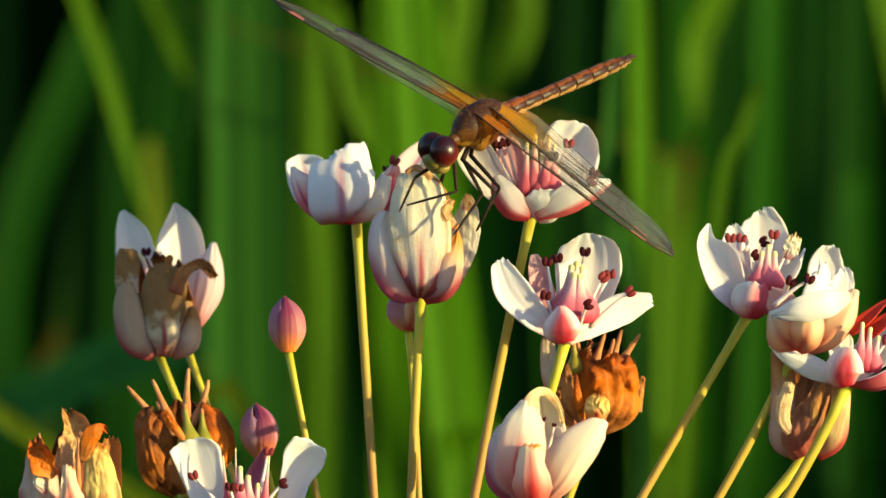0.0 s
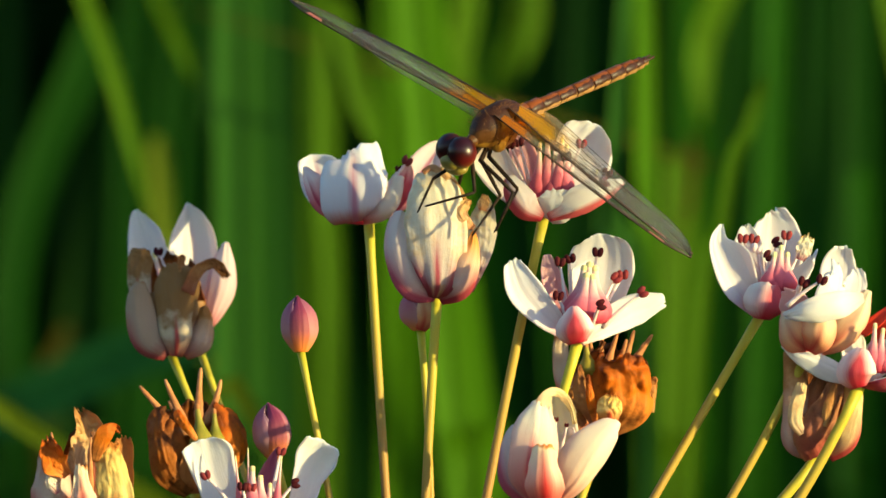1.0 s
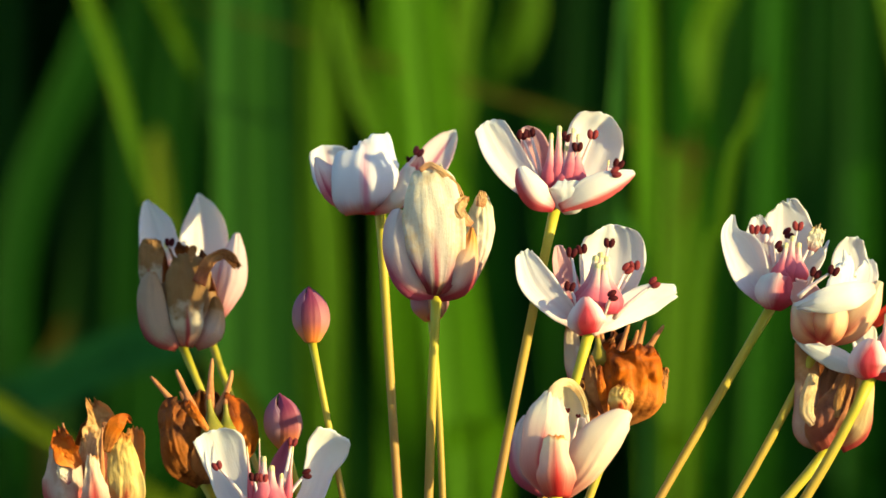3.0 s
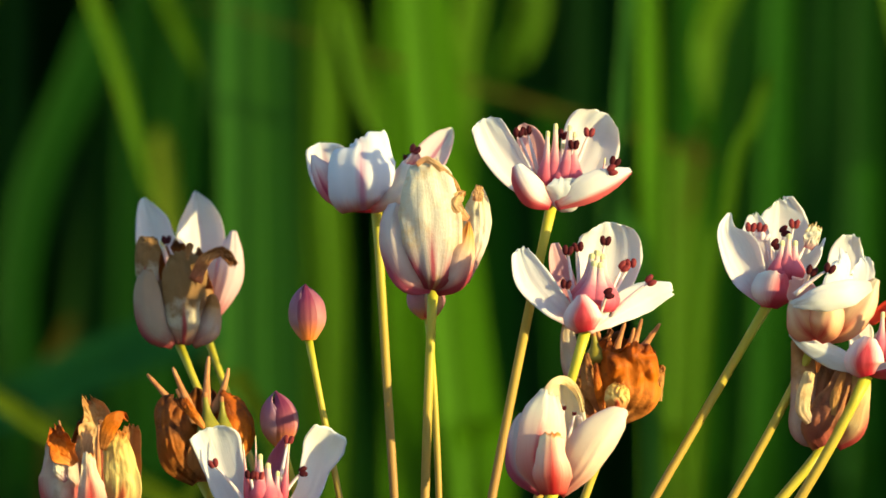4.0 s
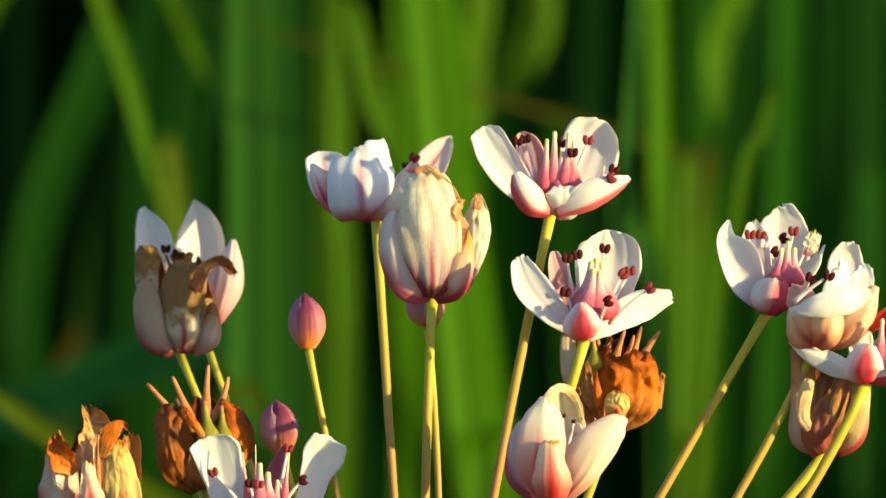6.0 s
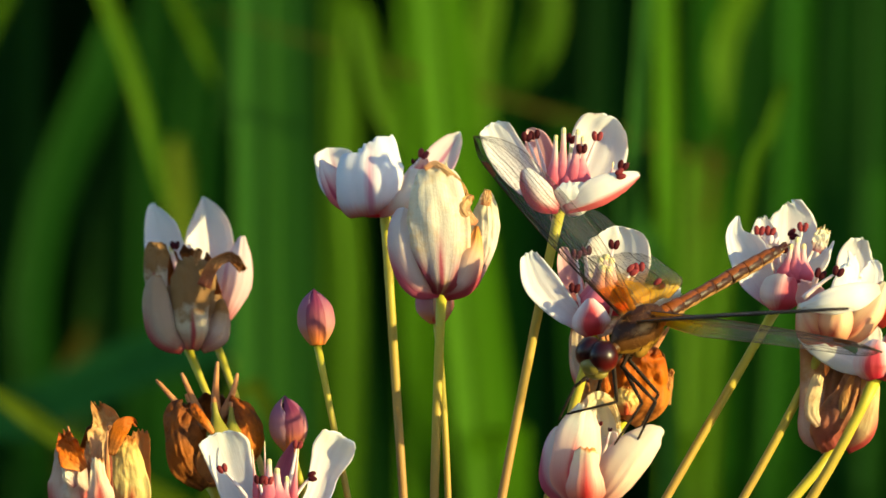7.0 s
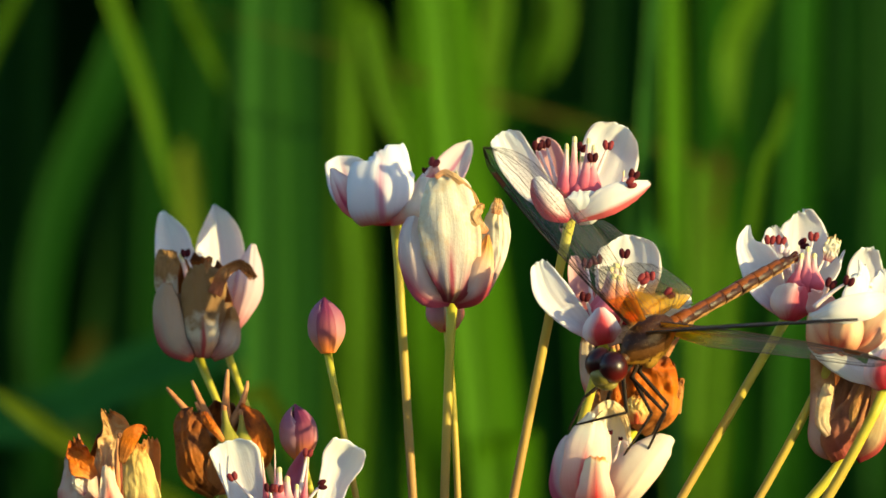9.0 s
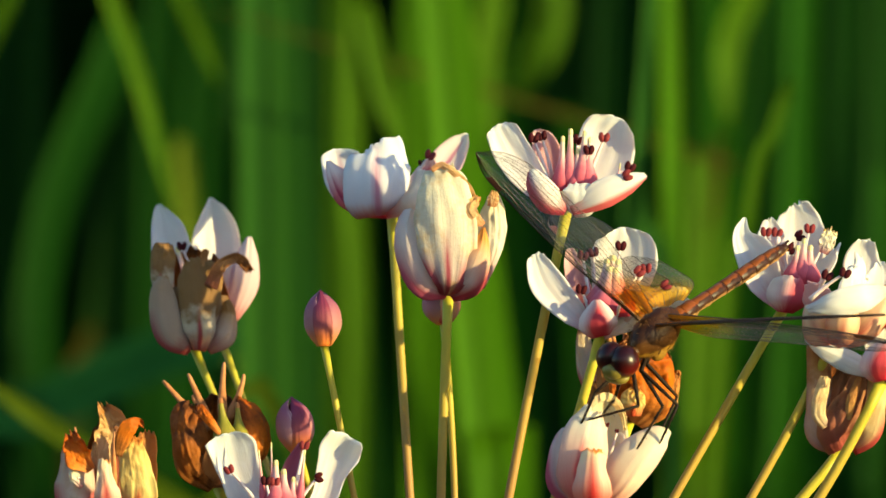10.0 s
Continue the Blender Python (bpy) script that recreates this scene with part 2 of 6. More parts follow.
M["gilded"] = petal_mat("petal_withering_yellow_crimson_side", (0.48, 0.05, 0.05), (0.84, 0.62, 0.30), (0.80, 0.58, 0.24), flank=(0.50, 0.04, 0.05), flank_w=0.42, flank_end=0.5, side=1, veins=0.2, mid_at=0.28, mottle=(0.76, 0.44, 0.16), patch=0.57)
M["red"] = petal_mat("petal_red", (0.62, 0.05, 0.02), (0.70, 0.05, 0.015), (0.60, 0.05, 0.03), veins=0.3)


def grained(name, a, b, scale, rough=0.5, spec=0.3, stretch=None, bump=0.3, dist=0.0002, share=0.0, where="Object"):
    m, t, bs = material(name, rough, spec)
    c = t.nodes.new("ShaderNodeTexCoord")
    n1 = noise_at(t, c.outputs[where], scale, 5.0, 0.6, stretch)
    n2 = noise_at(t, c.outputs[where], scale * 0.17, 2.0, 0.5, stretch)
    f = mathn(t, "ADD", mathn(t, "MULTIPLY", n1, 0.6), mathn(t, "MULTIPLY", n2, 0.5))
    col = ramp(t, f, [(0.35, a), (0.75, b)])
    t.links.new(col, bs.inputs["Base Color"])
    nn = bumped(t, bs, n1, bump, dist)
    if share:
        thin(t, bs, col, share, nn)
    return m


M["anther"] = grained("anther_dark_red", (0.028, 0.002, 0.004), (0.075, 0.006, 0.008), 2500, 0.7, 0.12)
M["anther_open"] = grained("anther_brick_red", (0.13, 0.010, 0.012), (0.22, 0.028, 0.03), 2500, 0.7, 0.2)
M["filament"] = grained("filament_pale_pink", (0.80, 0.58, 0.56), (0.86, 0.76, 0.70), 900, 0.5, 0.3, share=0.25)
def carpel_mat():
    m, t, b = material("carpel_pink", 0.5, 0.2)
    c, u, v = uv_of(t)
    n = noise_at(t, c.outputs["Object"], 700.0, 4.0, 0.6)
    w = mathn(t, "ADD", v, mathn(t, "MULTIPLY", mathn(t, "SUBTRACT", n, 0.5), 0.25))
    col = ramp(t, w, [(0.0, (0.54, 0.04, 0.08)), (0.45, (0.70, 0.16, 0.20)), (0.8, (0.82, 0.50, 0.46)), (1.0, (0.84, 0.70, 0.46))])
    t.links.new(col, b.inputs["Base Color"])
    nn = bumped(t, b, n, 0.3, 0.0002)
    thin(t, b, col, 0.25, nn)
    return m


M["carpel"] = carpel_mat()
M["stigma"] = grained("stigma_yellow", (0.80, 0.62, 0.22), (0.86, 0.76, 0.40), 2500, 0.7, 0.2, share=0.2)
M["carpel_green"] = grained("carpel_olive_green", (0.16, 0.15, 0.01), (0.34, 0.24, 0.03), 500, 0.5, 0.25)
M["beak"] = grained("beak_dry_brown", (0.30, 0.10, 0.03), (0.54, 0.23, 0.09), 900, 0.7, 0.15)


def stalk_mat():
    m, t, b = material("stalk_yellow_green", 0.5, 0.25)
    c, u, v = uv_of(t)
    col = ramp(t, v, [(0.0, (0.28, 0.14, 0.040)), (0.62, (0.34, 0.175, 0.050)), (0.80, (0.42, 0.28, 0.035)), (1.0, (0.46, 0.43, 0.025))])
    n = noise_at(t, c.outputs["Object"], 300.0, 4.0, 0.6, (1, 1, 0.12))
    col = mixed(t, mathn(t, "MULTIPLY", n, 0.4), col, (0.32, 0.16, 0.03))
    t.links.new(col, b.inputs["Base Color"])
    bumped(t, b, n, 0.3, 0.0002)
    return m


M["stalk"] = stalk_mat()


def leaf_mat(name, a, b, share=0.3, rough=0.6, spec=0.06):
    m, t, bs = material(name, rough, spec)
    c, u, v = uv_of(t)
    lines = noise_at(t, c.outputs["UV"], 1.0, 3.0, 0.6, (22, 0.7, 1))
    patch = noise_at(t, c.outputs["Object"], 6.0, 4.0, 0.55, (1, 1, 0.35))
    oi = t.nodes.new("ShaderNodeObjectInfo")
    f = mathn(t, "ADD", mathn(t, "MULTIPLY", lines, 0.35), mathn(t, "MULTIPLY", patch, 0.65))
    col = ramp(t, f, [(0.3, a), (0.72, b)])
    col = mixed(t, mathn(t, "MULTIPLY", oi.outputs["Random"], 0.3), col, a)
    t.links.new(col, bs.inputs["Base Color"])
    nn = bumped(t, bs, lines, 0.25, 0.001)
    thin(t, bs, col, share, nn)
    return m


# dim and deep are the green leaf darkened in colour, standing in for shade.
L = {
    "bright": leaf_mat("reed_leaf_bright_green", (0.0410, 0.1320, 0.0009), (0.0770, 0.1950, 0.0012), 0.35),
    "olive": leaf_mat("reed_leaf_olive", (0.036, 0.0960, 0.0012), (0.070, 0.1540, 0.0014), 0.3),
    "green": leaf_mat("reed_leaf_green", (0.0095, 0.0660, 0.0012), (0.0210, 0.1020, 0.0018), 0.3),
    "blue": leaf_mat("reed_leaf_blue_green", (0.0180, 0.0790, 0.0065), (0.0330, 0.1130, 0.0095), 0.2),
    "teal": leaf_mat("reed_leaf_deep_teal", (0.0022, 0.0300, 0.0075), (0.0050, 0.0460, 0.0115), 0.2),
    "dim": leaf_mat("reed_leaf_green_half_shaded", (0.0040, 0.0350, 0.0012), (0.0095, 0.0580, 0.0020), 0.25),
    "straw": leaf_mat("reed_leaf_straw", (0.0646, 0.1014, 0.0028), (0.1064, 0.1482, 0.0056), 0.25),
    "dry": leaf_mat("reed_leaf_dry_brown", (0.0498, 0.0491, 0.0036), (0.0830, 0.0714, 0.0071), 0.2),
    "deep": leaf_mat("reed_leaf_green_shaded", (0.0021, 0.0215, 0.0010), (0.0060, 0.0400, 0.0018), 0.25),
}
M_ground = grained("marsh_mud", (0.012, 0.014, 0.008), (0.03, 0.03, 0.016), 9.0, 0.8, 0.2, dist=0.01)
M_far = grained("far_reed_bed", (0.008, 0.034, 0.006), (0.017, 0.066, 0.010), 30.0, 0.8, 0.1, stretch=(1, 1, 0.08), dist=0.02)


# ---- building helpers ----
def part(name, bm, mats, parent, label="", smooth=True):
    """Link a bmesh as one mesh object under a thing or a part."""
    me = bpy.data.meshes.new(name)
    bmesh.ops.recalc_face_normals(bm, faces=bm.faces)
    bm.to_mesh(me)
    bm.free()
    for m in (mats if isinstance(mats, (list, tuple)) else [mats]):
        me.materials.append(m)
    if smooth:
        me.polygons.foreach_set("use_smooth", [True] * len(me.polygons))
    ob = new(name, me)
    ob.parent = parent
    return tagged(ob, label)


def spot(x, y, dep=0.0):
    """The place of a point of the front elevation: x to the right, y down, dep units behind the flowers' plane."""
    k = 1 + dep * S / D
    return Vector(((x - 784) * S * k, D + dep * S, H + (441 - y) * S * k))


NODE = spot(753, 1637, 0)


def curve3(a, c, b, t):
    return a * (1 - t) ** 2 + c * 2 * t * (1 - t) + b * t * t


def tube(path, radii, sides=8, cap=True):
    """A round rod along a path, v along it."""
    bm = bmesh.new()
    uvl = bm.loops.layers.uv.new("UVMap")
    rings, n = [], len(path)
    ref = Vector((0.31, 0.9, 0.17))
    for i, (p, r) in enumerate(zip(path, radii)):
        tan = (path[min(i + 1, n - 1)] - path[max(i - 1, 0)]).normalized()
        a = tan.cross(ref).normalized()
        b = tan.cross(a)
        rings.append([bm.verts.new(p + (a * math.cos(k * math.tau / sides) + b * math.sin(k * math.tau / sides)) * r) for k in range(sides)])
    for i in range(n - 1):
        for k in range(sides):
            f = bm.faces.new((rings[i][k], rings[i][(k + 1) % sides], rings[i + 1][(k + 1) % sides], rings[i + 1][k]))
            for l, (uu, vv) in zip(f.loops, ((k, i), (k + 1, i), (k + 1, i + 1), (k, i + 1))):
                l[uvl].uv = (uu / sides, vv / (n - 1))
    if cap:
        bm.faces.new(rings[0])
        bm.faces.new(rings[-1])
    return bm


def profile(v, shape):
    """Share of its width that a petal has at v."""
    foot, wide, pw = {"obovate": (0.34, 0.60, 4.0), "strap": (0.34, 0.5, 4.6), "lance": (0.35, 0.38, 1.5)}[shape]
    if v <= wide:
        return foot + (1 - foot) * math.sin(math.pi / 2 * v / wide)
    low = 0.0 if shape == "lance" else 0.42
    return max(max(1 - ((v - wide) / (1 - wide)) ** pw, 0.0), low * low) ** (0.8 if shape == "lance" else 0.5) * 0.97 + 0.03


def petal_mesh(a, c, b, hint, width, cup=0.8, shape="obovate", ruffle=0.05, crump=0.0, seed=0, thick=0.00016, nu=15, nv=20):
    """A thin cupped petal from a over c to b, whose inner side looks along hint; faces 0 outside, 1 inside."""
    bm = bmesh.new()
    if crump:
        nu, nv = 21, 26
    uvl = bm.loops.layers.uv.new("UVMap")
    hint = Vector(hint).normalized()
    length = (b - a).length
    off = Vector((seed * 3.17, seed * 1.93, seed * 0.71))
    sheets = ([], [])

    def along(j):
        return 0.4 * j / (nv - 1) + 0.6 * math.sin(math.pi / 2 * j / (nv - 1))

    for j in range(nv):
        v = along(j)
        p = curve3(a, c, b, v)
        tan = (curve3(a, c, b, min(v + 0.02, 1)) - curve3(a, c, b, max(v - 0.02, 0))).normalized()
        side = tan.cross(hint).normalized()
        nrm = side.cross(tan).normalized()
        w = width / 2 * profile(v, shape)
        w *= 1 + ruffle * 0.9 * noise.noise(off + Vector((v * 6.0, 0, 0)))
        cp = cup * (1 - 0.35 * v)
        row0, row1 = [], []
        for i in range(nu):
            u = 2 * i / (nu - 1) - 1
            ang = cp * u
            q = p + side * (w * math.sin(ang) / max(cp, 0.01)) + nrm * (w * (1 - math.cos(ang)) / max(cp, 0.01))
            q += nrm * (ruffle * width * abs(u) ** 1.5 * v * 1.1 * noise.noise(off + Vector((v * 4.5, u * 1.6, 3))))
            q += tan * (ruffle * length * 1.2 * v ** 6 * noise.noise(off + Vector((u * 2.6, 5, 1))))
            if shape != "lance":
                q -= tan * (0.09 * length * abs(u) ** 2.6 * v ** 9)
            q += nrm * (0.028 * width * noise.noise(off + Vector((u * 2.8, v * 1.6, 9))) + 0.010 * width * noise.noise(off + Vector((u * 8, v * 2.5, 2))))
            q += tan * (0.030 * length * ruffle * 10 * max(v - 0.55, 0) * noise.noise(off + Vector((u * 9, 2, 6))))
            if crump:
                q = q + nrm * (crump * 0.8 * width * noise.noise(off + Vector((u * 4.2, v * 1.1, 4))) * min(1, v * 3))
                s = off + q * (1 / (width * 0.30 + 1e-6))
                k = crump * width * (0.25 + 0.75 * v)
                q = q + nrm * (k * noise.noise(s)) + side * (k * 0.7 * noise.noise(s + Vector((7, 0, 0)))) + nrm * (k * 0.35 * noise.noise(s * 2.6))
            row0.append(bm.verts.new(q))
            row1.append(bm.verts.new(q + nrm * thick))
        sheets[0].append(row0)
        sheets[1].append(row1)

    def face(vs, uvs, mat):
        f = bm.faces.new(vs)
        f.material_index = mat
        for l, q in zip(f.loops, uvs):
            l[uvl].uv = q

    for j, i in product(range(nv - 1), range(nu - 1)):
        cs = ((i, j), (i + 1, j), (i + 1, j + 1), (i, j + 1))
        uvs = [(x / (nu - 1), along(y)) for x, y in cs]
        face([sheets[0][y][x] for x, y in cs], uvs, 0)
        face([sheets[1][y][x] for x, y in reversed(cs)], uvs[::-1], 1)
    rim = [(0, j) for j in range(nv)] + [(i, nv - 1) for i in range(1, nu)] + [(nu - 1, j) for j in range(nv - 2, -1, -1)] + [(i, 0) for i in range(nu - 2, -1, -1)]
    for (x0, y0), (x1, y1) in zip(rim, rim[1:]):
        uvs = [(x / (nu - 1), along(y)) for x, y in ((x0, y0), (x1, y1), (x1, y1), (x0, y0))]
        face([sheets[0][y0][x0], sheets[0][y1][x1], sheets[1][y1][x1], sheets[1][y0][x0]], uvs, 1)
    return bm


def skin_mesh(a, b, radius, centre, half, lift=0.0, close=0.0, crump=0.0, ragged=0.0, seed=0, tall=1.0, nu=19, nv=24, foot=0.16, thick=0.00014, bulge=True, narrow=None, taper=1.75):
    """A petal of a closed flower: a strip of a rounded cup about the axis a-b, wrapped half to both sides of centre.
    close: how wide the cup stays open above; crump, ragged: how shrivelled its upper part and rim are."""
    bm = bmesh.new()
    if crump > 0.1:
        nu, nv = 33, 34
    uvl = bm.loops.layers.uv.new("UVMap")
    ax = (b - a).normalized()
    e1 = ax.cross(Vector((0, 1, 0))).normalized()
    e2 = ax.cross(e1)
    off = Vector((seed * 2.3, seed * 0.7, seed * 1.1))
    out, ins = [], []
    for j in range(nv):
        s = j / (nv - 1)
        ro, ri = [], []
        for i in range(nu):
            u = 2 * i / (nu - 1) - 1
            v = s * (tall * (1 - 0.16 * abs(u) ** 2.4) + ragged * s ** 3 * (noise.noise(off + Vector((u * 3.1, 1, 0))) + 0.35 * noise.noise(off + Vector((u * 6, 4, 0)))))
            if v < 0.42:
                k = v / 0.42
                r = radius * (foot + (1 - foot) * (math.sqrt(max(1 - (1 - k) ** 2, 0)) if bulge else math.sin(math.pi / 2 * k)))
            else:
                r = radius * max(1 - (1 - close) * ((v - 0.42) / 0.58) ** taper, 0.03)
            w = half * (1 if s < 0.5 else 1 - (0.55 - 0.3 * close if narrow is None else narrow) * ((s - 0.5) / 0.5) ** 1.5)
            ang = centre + u * w
            r += lift * (1 - 0.5 * abs(u) ** 4) * (1 - (0.9 - close) * v ** 4) + radius * 0.022 * noise.noise(off + Vector((u * 2.5, v * 2, 5)))
            if crump:
                k = crump * radius * (0.25 + 0.75 * v) * min(v * 4, 1)
                fold = 0.5 - abs(noise.noise(off + Vector((u * 5.5, v * 1.3, 2)))) * 2.4
                r += k * (noise.noise(off + Vector((u * 2.6, v * 3.0, 8))) + 0.45 * noise.noise(off + Vector((u * 6, v * 4, 3))) + 0.12 * noise.noise(off + Vector((u * 13, v * 10, 6))) + 0.7 * fold)
                ang += 0.5 * crump * noise.noise(off + Vector((v * 4, u * 2, 7)))
            d = e1 * math.cos(ang) + e2 * math.sin(ang)
            p = a + (b - a) * v + d * r
            ro.append(bm.verts.new(p))
            ri.append(bm.verts.new(p - d * thick))
        out.append(ro)
        ins.append(ri)
    for j, i in product(range(nv - 1), range(nu - 1)):
        cs = ((i, j), (i + 1, j), (i + 1, j + 1), (i, j + 1))
        for sh, mat, order in ((out, 0, cs), (ins, 1, cs[::-1])):
            f = bm.faces.new([sh[y][x] for x, y in order])
            f.material_index = mat
            for l, (x, y) in zip(f.loops, order):
                l[uvl].uv = (x / (nu - 1), y / (nv - 1))
    rim = [(0, j) for j in range(nv)] + [(i, nv - 1) for i in range(1, nu)] + [(nu - 1, j) for j in range(nv - 2, -1, -1)]
    for (x0, y0), (x1, y1) in zip(rim, rim[1:]):
        f = bm.faces.new((out[y0][x0], out[y1][x1], ins[y1][x1], ins[y0][x0]))
        f.material_index = 1
        for l, (x, y) in zip(f.loops, ((x0, y0), (x1, y1), (x1, y1), (x0, y0))):
            l[uvl].uv = (x / (nu - 1), y / (nv - 1))
    return bm


def flap_mesh(stations, cup, frill, crump, seed, thick=0.00015):
    """A thin sheet along stations (x, y, z, left, right); its rows lie square to the spine; faces 0 before, 1 behind."""
    bm = bmesh.new()
    uvl = bm.loops.layers.uv.new("UVMap")
    nu, nv = (33, 40) if crump > 0.06 else (17, 24)
    st = np.array(stations)
    st = np.vstack([2 * st[0] - st[1], st, 2 * st[-1] - st[-2]])
    off = Vector((seed * 1.37, seed * 2.11, seed * 0.53))
    size = max(max(q[3] + q[4] for q in stations), 1e-5)
    run = sum((Vector(a[:3]) - Vector(b[:3])).length for a, b in zip(stations, stations[1:]))

    def at(v):
        g = min(v * (len(st) - 3), len(st) - 3 - 1e-6)
        k, t = int(g), g - int(g)
        a, b, c, d = st[k:k + 4]
        return 0.5 * (2 * b + (c - a) * t + (2 * a - 5 * b + 4 * c - d) * t * t + (3 * b - a - 3 * c + d) * t ** 3)

    fore, rear = [], []
    for j in range(nv):
        v = j / (nv - 1)
        p, e, g = at(v), at(min(v + 0.03, 1)), at(max(v - 0.03, 0))
        tan = Vector((e[0] - g[0], 0, e[2] - g[2])).normalized()
        left = Vector((-tan.z, 0, tan.x))
        wl, wr = max(p[3], 2 * S), max(p[4], 2 * S)
        r0, r1 = [], []
        for i in range(nu):
            u = 2 * i / (nu - 1) - 1
            w = wl if u < 0 else wr
            q = Vector(p[:3]) - left * (w * u) + Vector((0, cup * w * u * u, 0))
            rim = max(abs(u) ** 5, v ** 7)
            q += tan * (frill * size * 0.5 * v ** 5 * (noise.noise(off + Vector((u * 3.1, 1, 0))) + 0.5 * noise.noise(off + Vector((u * 8, 3, 0)))) - 0.28 * w * abs(u) ** 3 * v ** 8)
            q -= left * (math.copysign(frill * size * 0.22 * abs(u) ** 4 * noise.noise(off + Vector((v * 6, u, 4))), u) if v > 0.2 else 0)
            q.y += size * (0.5 * frill * rim * noise.noise(off + Vector((u * 2.5, v * 5, 7))) + 0.035 * noise.noise(off + Vector((u * 3.2, v * 1.5, 2))) + 0.012 * noise.noise(off + Vector((u * 9, v * 2.2, 5))))
            if crump:
                k = crump * size * (0.35 + 0.65 * v) * min(v * 4, 1)
                s = off + Vector((u * w * 1.25, v * run * 0.8, 0)) * (2.0 / size)
                crease = 0.35 - abs(noise.noise(s * 1.3 + Vector((3, 5, 0)))) * 2.0 + 0.45 * (0.3 - abs(noise.noise(s * 2.9)) * 1.8)
                q += Vector((k * 0.7 * noise.noise(s * 1.2 + Vector((9, 0, 0))), k * (0.8 * noise.noise(s * 0.8) + 0.25 * noise.noise(s * 3.4) + 1.2 * crease), k * 0.6 * noise.noise(s * 1.2 + Vector((0, 9, 0)))))
            r0.append(bm.verts.new(q))
            r1.append(bm.verts.new(q + Vector((0, thick, 0))))
        fore.append(r0)
        rear.append(r1)

    def face(vs, uvs, mat):
        f = bm.faces.new(vs)
        f.material_index = mat
        for l, q in zip(f.loops, uvs):
            l[uvl].uv = (q[0] / (nu - 1), q[1] / (nv - 1))

    for j, i in product(range(nv - 1), range(nu - 1)):
        cs = ((i, j), (i + 1, j), (i + 1, j + 1), (i, j + 1))
        face([fore[y][x] for x, y in cs], cs, 0)
        face([rear[y][x] for x, y in cs[::-1]], cs[::-1], 1)
    rim = [(0, j) for j in range(nv)] + [(i, nv - 1) for i in range(1, nu)] + [(nu - 1, j) for j in range(nv - 2, -1, -1)] + [(i, 0) for i in range(nu - 2, -1, -1)]
    for (x0, y0), (x1, y1) in zip(rim, rim[1:]):
        face([fore[y0][x0], fore[y1][x1], rear[y1][x1], rear[y0][x0]], ((x0, y0), (x1, y1), (x1, y1), (x0, y0)), 0)
    return bm


